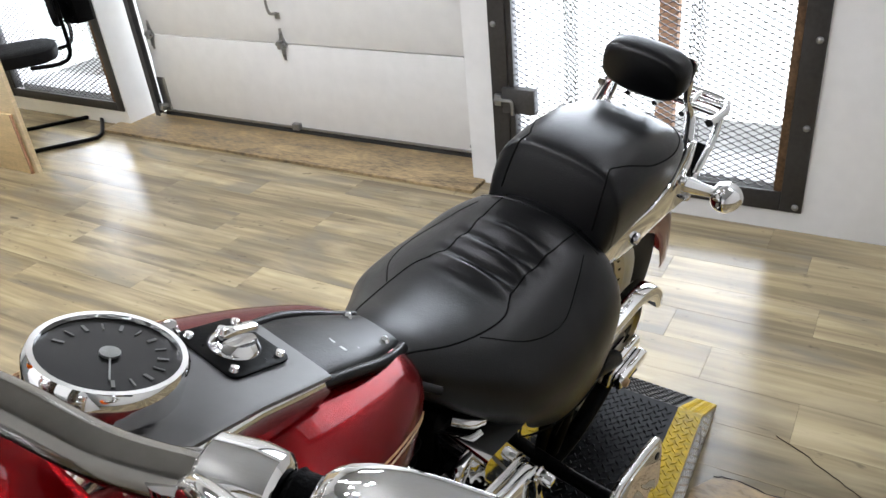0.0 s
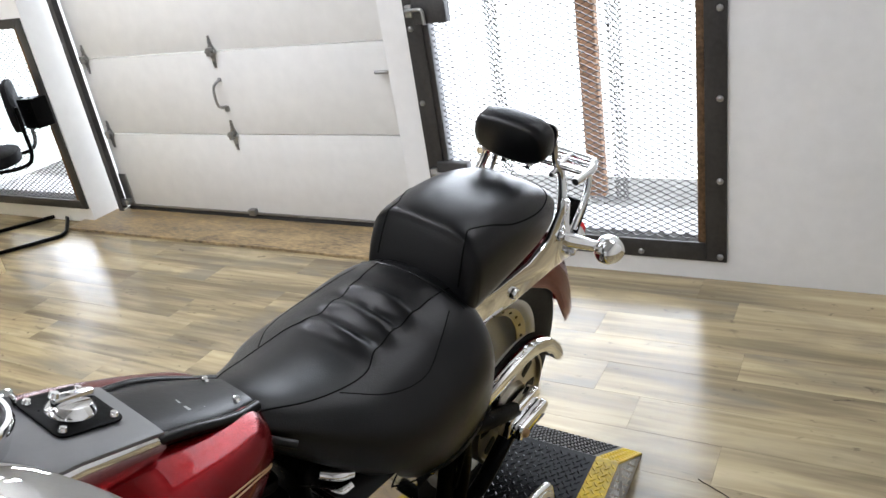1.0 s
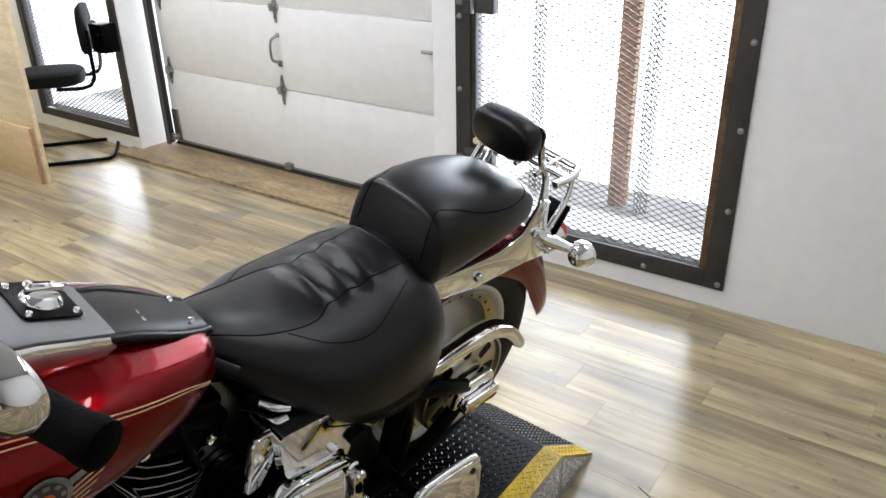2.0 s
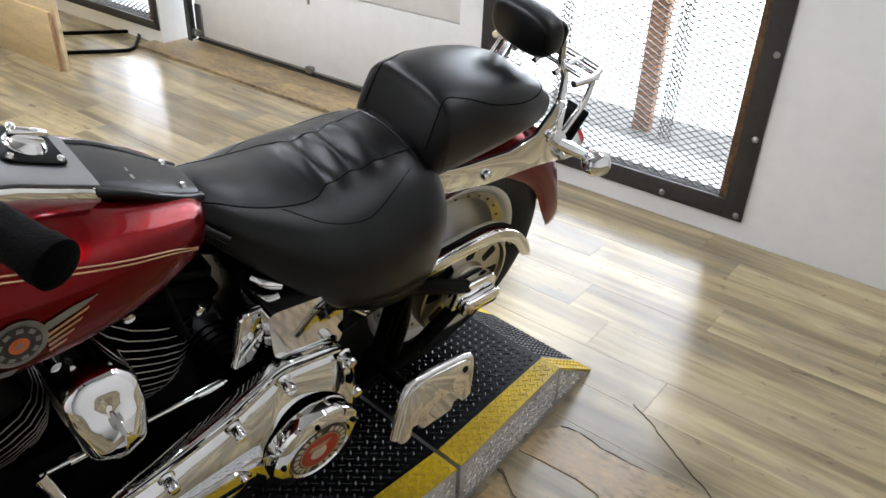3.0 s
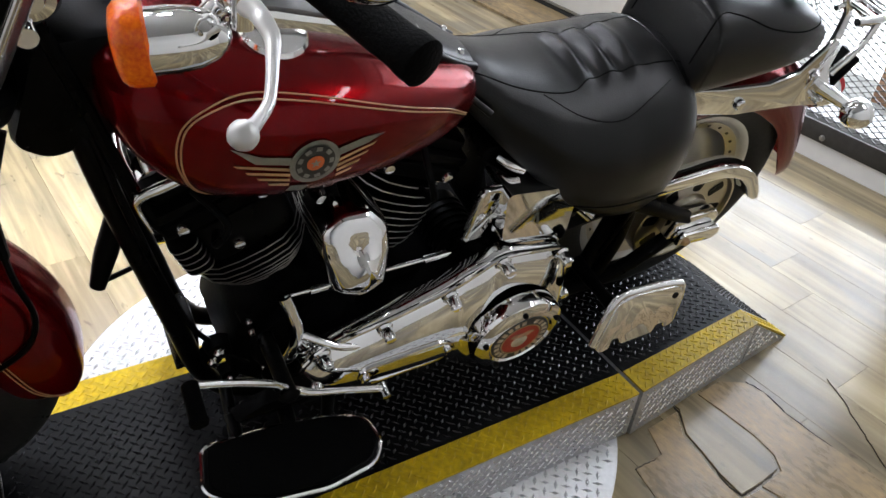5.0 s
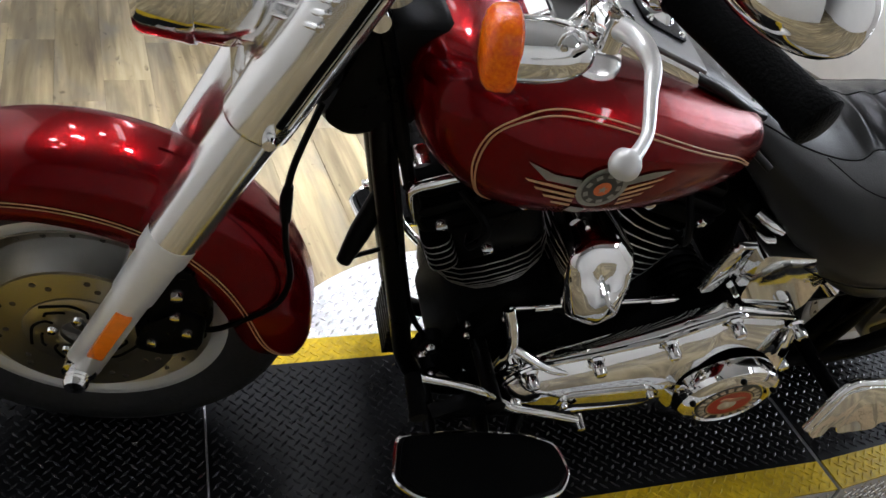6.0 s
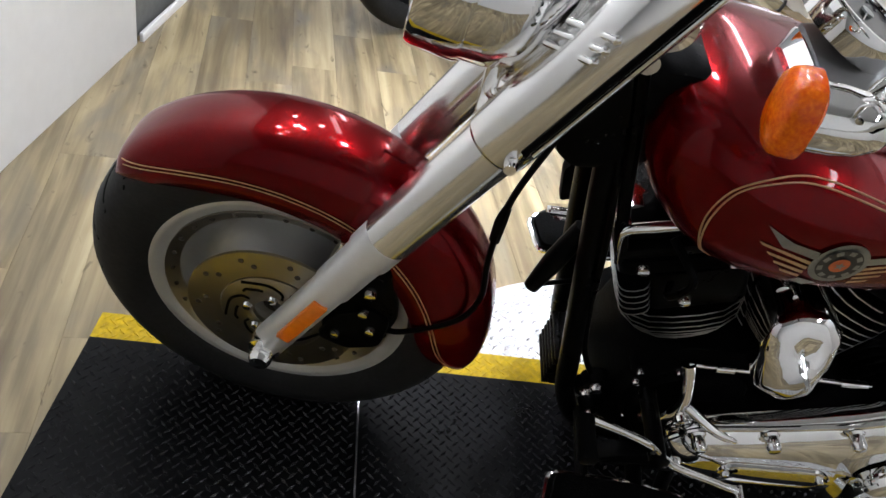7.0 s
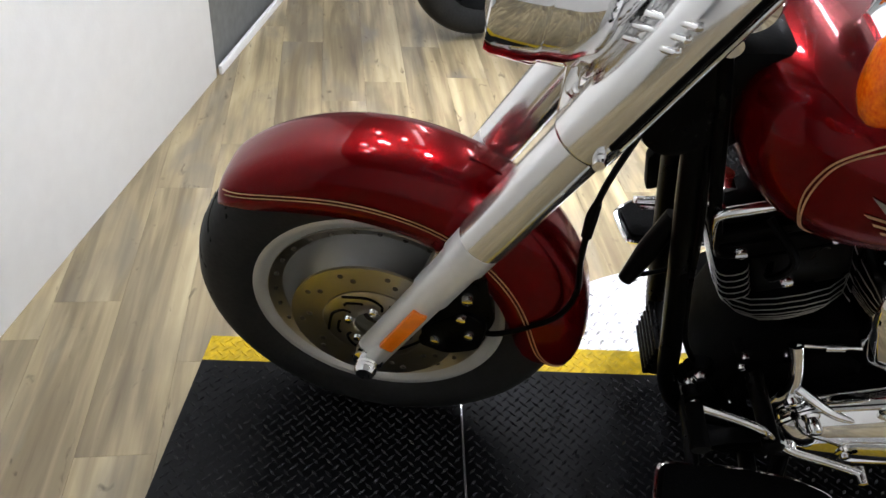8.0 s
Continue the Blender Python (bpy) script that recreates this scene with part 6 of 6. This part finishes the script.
floorboard(1, "black rubber floorboard with chrome rim")
floorboard(-1, "black rubber floorboard with chrome rim")
pedal = bp("brake_pedal", merge(tube([(-0.14, 0.69, 0.20), (-0.195, 0.625, 0.235), (-0.205, 0.600, 0.290), (-0.205, 0.565, 0.40), (-0.205, 0.540, 0.485)], [0.010, 0.009, 0.0065, 0.0055, 0.005], 10), rod((-0.205, 0.60, 0.292), (-0.248, 0.582, 0.298), 0.009, 12)), CHROME, "chrome brake pedal arm")
PDM = Matrix.Translation((-0.250, 0.572, 0.300)) @ Matrix.Rotation(radians(38), 4, "Y") @ Matrix.Rotation(radians(18), 4, "X")
bp("pedal_pad", moved(prism(round_outline([(-0.030, -0.046), (0.030, -0.046), (0.034, 0.046), (-0.034, 0.046)], 0.010), -0.008, 0.006, "x", 0.003), PDM), CHROME, "chrome brake pedal pad", pedal)
bp("pad_rubber", moved(prism(round_outline([(-0.024, -0.040), (0.024, -0.040), (0.027, 0.040), (-0.027, 0.040)], 0.008), 0.006, 0.0085, "x", 0.001), PDM), BLACKW, "", pedal)
for k in range(6):
    bp("pad_rib", moved(box((0.0095, 0.002, -0.032 + k * 0.0125), (0.004, 0.042, 0.0055), 0.0015), PDM), CHROME, "", pedal)
bp("foot_guard", moved(prism(round_outline([(-0.026, -0.050), (0.028, -0.036), (0.030, 0.034), (-0.016, 0.050), (-0.030, 0.030)], 0.008), -0.014, 0.012, "x", 0.004), Matrix.Translation((-0.232, 0.556, 0.416)) @ Matrix.Rotation(radians(10), 4, "X")), BLACKW, "black rubber foot guard", pedal)
reg = bp("regulator", box((0, 0.575, 0.22), (0.10, 0.035, 0.10), 0.01), BLACKP, "black finned voltage regulator")
for k in range(6):
    bp("fin", box((0, 0.555, 0.18 + k * 0.016), (0.10, 0.012, 0.006), 0.002), BLACKP, "", reg)
bp("timer_cover", lathe([(0, -0.16), (0.05, -0.158), (0.062, -0.15), (0.066, -0.13), (0.066, -0.10), (0, -0.10)], (0, 0.70, 0.24), "x", 36), BLACKP, "black round timer cover")
bp("hose_guide", merge(tube([(0.018, 0.495, 0.565), (0.032, 0.470, 0.50), (0.045, 0.450, 0.446)], [0.016, 0.017, 0.012], 10), rod((0.045, 0.452, 0.452), (0.03, 0.52, 0.46), 0.004, 8)), BLACKP, "black hose guide")

# passenger board, folded up
pb = Matrix.Translation((0.292, 1.39, 0.275)) @ Matrix.Rotation(radians(-14), 4, "Y")
PBO = round_outline([(-0.098, -0.045), (-0.085, -0.062), (-0.062, -0.058), (-0.060, -0.035), (-0.045, -0.035), (-0.035, -0.055), (0.045, -0.052), (0.047, -0.035), (0.068, -0.035), (0.072, -0.050), (0.094, -0.045), (0.100, 0.03), (0.080, 0.052), (-0.02, 0.062), (-0.066, 0.052)], 0.009, 3)
board = bp("passenger_board", moved(prism(PBO, -0.004, 0.004, "x", 0.002), pb), CHROME, "folded chrome passenger footboard")
rim = [p for p in PBO if p[1] > -0.03 or p[0] < -0.08 or p[0] > 0.085]
bp("board_edge", moved(tube([(-0.006, y, z) for y, z in ((-0.098, -0.045), (-0.066, 0.052), (-0.02, 0.062), (0.080, 0.052), (0.100, 0.03), (0.094, -0.045))], 0.008, 10), pb), CHROME, "", board)
bp("board_hole", moved(lathe([(0, 0.0052), (0.007, 0.0052), (0.007, 0.003)], (0, 0.078, 0.030), "x", 14), pb), BLACKP, "", board)
bp("board_hinge", tube([(0.10, 1.39, 0.22), (0.19, 1.39, 0.225), (0.27, 1.39, 0.232)], [0.016, 0.013, 0.015], 12), BLACKP, "", board)

# swing arm, axle covers, belt drive
for s in (1, -1):
    bp("swing_arm", merge(tube([(s * 0.135, 1.36, 0.475), (s * 0.145, 1.47, 0.43), (s * 0.145, 1.54, 0.395), (s * 0.14, 1.60, 0.360)], 0.017, 12), tube([(s * 0.12, 1.33, 0.185), (s * 0.14, 1.45, 0.235), (s * 0.145, 1.54, 0.305), (s * 0.14, 1.60, 0.345)], 0.017, 12), tube([(s * 0.135, 1.40, 0.47), (s * 0.13, 1.42, 0.33), (s * 0.125, 1.41, 0.20)], 0.014, 10), box((s * 0.135, 1.60, 0.352), (0.02, 0.09, 0.06), 0.008)), BLACKP, "black tubular swing arm")
    ax = bp("axle_cover", merge(prism(round_outline([(1.535, 0.326), (1.545, 0.386), (1.655, 0.386), (1.671, 0.366), (1.661, 0.320)], 0.012), s * 0.132, s * 0.158, "x", 0.005), prism(round_outline([(1.552, 0.322), (1.557, 0.354), (1.665, 0.354), (1.675, 0.336), (1.663, 0.314)], 0.010), s * 0.158, s * 0.178, "x", 0.005)), CHROME, "stepped chrome axle cover")
    bp("axle_nut", lathe([(0, 0.008), (0.008, 0.007), (0.011, 0)], (0, 0, 0), "x", 12, m=Matrix.Translation((s * 0.178, 1.572, 0.336)) @ Matrix.Scale(s, 4, (1, 0, 0))), GOLD if s > 0 else CHROME, "", ax)
bp("belt_sprocket", lathe([(0.03, 0.128), (0.055, 0.128), (0.06, 0.118), (0.118, 0.118), (0.122, 0.126), (0.128, 0.126), (0.128, 0.098), (0.03, 0.098)], RA, "x", 64, True), BRUSHED, "slotted alloy belt sprocket", rw)
for k in range(8):
    a = 2 * math.pi * k / 8
    bp("sprocket_slot", moved(prism(round_outline([(0.066, -0.012), (0.106, -0.020), (0.110, 0.008), (0.072, 0.012)], 0.008, 3), 0.1165, 0.1190, "x"), Matrix.Translation(RA) @ Matrix.Rotation(a, 4, "X")), BLACKP, "", rw)
bp("drive_belt", merge(prism([(0.95, 0.33), (1.60, 0.480), (1.60, 0.474), (0.95, 0.324)], 0.100, 0.124, "x"), prism([(0.95, 0.16), (1.60, 0.218), (1.60, 0.224), (0.95, 0.166)], 0.100, 0.124, "x")), RUBBER, "black drive belt")
GU = [(1.420, 0.492), (1.52, 0.500), (1.62, 0.505), (1.69, 0.487), (1.742, 0.450), (1.780, 0.405), (1.795, 0.375)]
gl = []
for i, (y, z) in enumerate(GU):
    a, b = Vector(GU[max(0, i - 1)]), Vector(GU[min(len(GU) - 1, i + 1)])
    t = (b - a).normalized()
    gl.append(Vector((y, z)) + Vector((t.y, -t.x)) * (0.030 if i < 6 else 0.012))
bp("belt_guard", prism([tuple(p) for p in smooth_path([Vector((*p, 0)).to_3d() for p in GU], 4) and [(q.x, q.y) for q in smooth_path([Vector((y, z, 0)) for y, z in GU], 4)]] + [(q.x, q.y) for q in smooth_path([Vector((p.x, p.y, 0)) for p in gl], 4)][::-1], 0.104, 0.146, "x", 0.004), CHROME, "chrome upper belt guard")
bp("shock_linkage", merge(rod((0.06, 1.25, 0.15), (0.06, 1.50, 0.17), 0.028, 16), rod((-0.06, 1.25, 0.15), (-0.06, 1.50, 0.17), 0.028, 16)), BLACKP, "black underslung shock")
bp("vent_hose", tube([(0.13, 1.405, 0.56), (0.145, 1.40, 0.48), (0.14, 1.395, 0.40), (0.13, 1.39, 0.31)], 0.005, 8), BLACKP, "black vent hose")
bp("seat_lace", merge(*[lathe([(0, 0.006), (0.004, 0.005), (0.005, 0)], (0.152 - (0.0), 1.372 + 0.016 * (k % 2), 0.49 + 0.016 * (k // 2)), "x", 8) for k in range(6)]), CHROME, "small chrome rivets", seat)

# side stand, out on the left
sd = bp("side_stand", tube([(0.095, 0.83, 0.13), (0.16, 0.80, 0.115), (0.22, 0.775, 0.090), (0.262, 0.76, 0.086)], [0.016, 0.014, 0.012, 0.012], 12), BLACKP, "black side stand, down")
bp("stand_foot", moved(prism(round_outline([(-0.03, -0.022), (0.03, -0.022), (0.03, 0.022), (-0.03, 0.022)], 0.01), -0.003, 0.003, "z", 0.001), Matrix.Translation((0.268, 0.758, 0.0845)) @ Matrix.Rotation(radians(-13.5), 4, "Y")), BLACKP, "", sd)

# sections set to their measured stations
settle([pil], (-0.014, 0.036, -0.030))
settle([pad, sissy], (-0.025, 0.028, -0.018))
settle([prim], (0.034, -0.012, 0.042))
settle([derby], (0.046, -0.054, 0.081))
settle([horn], (0.012, -0.012, 0.082))
settle([board], (0.019, -0.045, 0.062))
settle([oil], (0.030, -0.020, 0.017))

# ---- loose things ----
# plywood board on edge with a lower facing strip
pb = thing("plywood_partition", pose(0.20, -0.03, 0), "pale plywood sheet standing on edge with a lower facing board", "plywood sheet")
part("sheet", box((-3.34, 1.905, 0.70), (1.60, 0.022, 1.40), 0.001), PLY, pb)
part("facing_board", box((-3.36, 1.883, 0.155), (1.58, 0.018, 0.31), 0.001), mat("plywood_facing", (0.70, 0.52, 0.27), 0.42, vary=0.25, scale=3, bump=0.05, stretch=(1.5, 1.5, 10)), pb, "darker plywood facing board")
part("edge_strip", box((-2.566, 1.878, 0.155), (0.012, 0.012, 0.31), 0.001), BROWN, pb, "brown edge strip")


# sled-base chair
def sled_chair(m):
    c = thing("chair", m, "black upholstered chair with a tubular sled base", "chair")
    w = 0.21
    for s in (1, -1):
        part("sled_tube", tube([(s * w, -0.24, 0.45), (s * w, -0.235, 0.30), (s * w, -0.22, 0.05), (s * w, -0.19, 0.013), (s * w, 0.0, 0.011), (s * w, 0.22, 0.012), (s * w * 0.92, 0.255, 0.012)], 0.011, 10), BLACKP, c, "black steel tube")
    part("floor_tube", tube([(-w * 0.92, 0.255, 0.012), (-w * 0.6, 0.275, 0.012), (w * 0.6, 0.275, 0.012), (w * 0.92, 0.255, 0.012)], 0.011, 10), BLACKP, c)
    part("cross_tube", rod((-w, -0.225, 0.10), (w, -0.225, 0.10), 0.010, 10), BLACKP, c)
    rings = [[(x, y, 0.47 + dz) for x, y in oval(0, 0.0, 0.185 * k, 0.185 * k, 32, 3.2)] for dz, k in ((-0.035, 0.9), (-0.03, 0.98), (0.0, 1.0), (0.025, 0.98), (0.036, 0.86), (0.04, 0.5))]
    part("seat", loft(rings), FABRIC, c, "black padded seat")
    bm = loft([[(x, y, z) for x, z in oval(0, 0.725, 0.20 * k, 0.135 * k, 32, 3.4)] for y, k in ((0.215, 0.9), (0.222, 1.0), (0.245, 1.0), (0.256, 0.88))])
    part("backrest", bm, FABRIC, c, "black padded backrest")
    for s in (1, -1):
        part("back_tube", tube([(s * 0.19, 0.05, 0.43), (s * 0.19, 0.20, 0.43), (s * 0.19, 0.255, 0.48), (s * 0.19, 0.262, 0.62), (s * 0.185, 0.265, 0.74)], 0.011, 10), BLACKP, c)
    return c


sled_chair(pose(-2.74, 2.22, 0, 0, 0, -38))

# tyre of another motorcycle parked further in the shop
far = thing("parked_wheel", pose(-1.49, 0.09, 0.33, 0, 0, 20), "black tyre and wheel of a parked motorcycle", "wheel")
part("tyre", lathe(tyre_profile(0.32, 0.13, 0.21), (0, 0, 0), "x", 72, True), RUBBER, far)
part("rim", lathe([(0, 0.03), (0.10, 0.02), (0.19, 0.035), (0.215, 0.05), (0.215, -0.05), (0.19, -0.035), (0.10, -0.02), (0, -0.03)], (0, 0, 0), "x", 48), BLACKP, far)

# broken vinyl by the platform: loose pieces with curled edges
STONEY = mat("bare_worn_floor", (0.40, 0.275, 0.13), 0.3, vary=0.5, scale=1.6, bump=0.08, bscale=30, rvary=0.08, dark=(0.19, 0.145, 0.085), stretch=(2.2, 5, 1))


def chip(pts, h, label, material=None):
    bm = prism(pts, -0.004, h, "z", 0.0012, 1)
    ob = part("floor_chip", bm, material or STONEY)
    tagged(ob, label, "floor piece", "broken floor pieces")
    return ob


chip([(1.023, 1.033), (1.058, 1.039), (1.117, 0.993), (1.17, 0.983), (1.228, 0.968), (1.289, 0.963), (1.293, 1.023), (1.291, 1.089), (1.258, 1.112), (1.208, 1.121), (1.12, 1.118), (1.035, 1.11)], 0.0045, "cracked loose vinyl floor piece beside the platform", PLANK)
chip([(1.05, 1.118), (1.12, 1.124), (1.208, 1.127), (1.262, 1.118), (1.298, 1.093), (1.30, 1.02), (1.40, 1.05), (1.50, 1.14), (1.526, 1.245), (1.44, 1.266), (1.274, 1.252), (1.193, 1.252), (1.133, 1.266), (1.088, 1.254), (1.05, 1.20)], 0.003, "brown worn floor patch with a torn edge")
chip([(1.06, 0.93), (1.125, 0.90), (1.123, 0.82), (1.20, 0.80), (1.30, 0.84), (1.42, 0.93), (1.44, 1.0), (1.40, 1.043), (1.302, 1.012), (1.296, 0.955), (1.228, 0.96), (1.168, 0.976), (1.115, 0.986), (1.06, 1.03)], 0.002, "brown worn floor patch with flaked edges")

# open cracks and a hairline in the broken boards
CRACK = mat("crack_shadow", (0.06, 0.047, 0.033), 0.9, vary=0.4, scale=30)
rng = random.Random(3)
for line, w in (([(1.019, 1.044), (1.062, 1.032), (1.118, 1.002), (1.181, 0.982), (1.253, 0.96), (1.289, 0.960), (1.291, 1.009), (1.293, 1.085)], 0.0032),
                ([(1.086, 1.258), (1.133, 1.268), (1.202, 1.255), (1.370, 1.256), (1.530, 1.254), (1.530, 1.177), (1.525, 1.115)], 0.0022),
                ([(1.19, 1.452), (1.255, 1.415), (1.327, 1.368), (1.394, 1.325), (1.494, 1.264)], 0.0005),
                ([(1.123, 0.819), (1.125, 0.849), (1.129, 0.886)], 0.0022), ([(1.153, 1.187), (1.198, 1.159), (1.26, 1.11)], 0.0022),
                ([(1.426, 1.112), (1.426, 1.077), (1.448, 1.043), (1.47, 1.01)], 0.0028)):
    pts = []
    for (xa, ya), (xb, yb) in zip(line, line[1:]):
        for k in range(5):
            f = k / 5
            pts.append(Vector((xa + (xb - xa) * f + rng.uniform(-0.003, 0.003), ya + (yb - ya) * f + rng.uniform(-0.003, 0.003), 0.0018)))
    rings = []
    for k, p in enumerate(pts):
        d = (pts[min(k + 1, len(pts) - 1)] - pts[max(k - 1, 0)]).normalized()
        n = Vector((-d.y, d.x, 0)) * w * rng.uniform(0.4, 1.1)
        rings.append([p + n, p + Vector((0, 0, 0.0012)), p - n, p - Vector((0, 0, 0.003))])
    ck = part("crack", loft(rings), CRACK, floor)
    ck.location = -floor.location

# ---- floor planks ----
PW, PLEN = 0.152, 0.915
shared = {}
rest = []
rng = random.Random(7)
y = 2.503
while y > -4.40:
    x = -4.2 - rng.uniform(0.02, 0.85)
    while x < 3.2:
        near = x + PLEN > -3.9 and x < 1.9 and y > -2.0 + 0.0 * x
        at = Vector((x + PLEN / 2, y - PW / 2, 0)) - floor.location
        if not near:
            lo, hi = max(x, -4.2), min(x + PLEN, 3.2)
            if hi - lo > 0.01:
                rest.append(((lo + hi) / 2, y - PW / 2, hi - lo))
        elif "plank" not in shared:
            shared["plank"] = part("plank", box((0, 0, -0.003), (PLEN - 0.0004, PW - 0.0004, 0.006), 0.0003, seg=1), PLANK, floor)
            shared["plank"].location = at
        else:
            ob = new("plank", shared["plank"].data)
            ob.parent = floor
            ob.location = at
        x += PLEN
    y -= PW
vs, fs = [], []
for cx, cy, length in rest:
    a, b, o = length / 2 - 0.0002, PW / 2 - 0.0002, len(vs)
    vs += [(cx + sx * a, cy + sy * b, z) for z in (-0.006, 0.0) for sx, sy in ((-1, -1), (1, -1), (1, 1), (-1, 1))]
    fs += [tuple(o + k for k in f) for f in ((4, 5, 6, 7), (0, 1, 5, 4), (1, 2, 6, 5), (2, 3, 7, 6), (3, 0, 4, 7))]
me = bpy.data.meshes.new("far_planks")
me.from_pydata([tuple(Vector(v) - floor.location) for v in vs], [], fs)
me.materials.append(PLANK)
ob = new("far_planks", me)
ob.parent = floor
tagged(ob, "worn wood-look vinyl planks further off", kind="stuff")
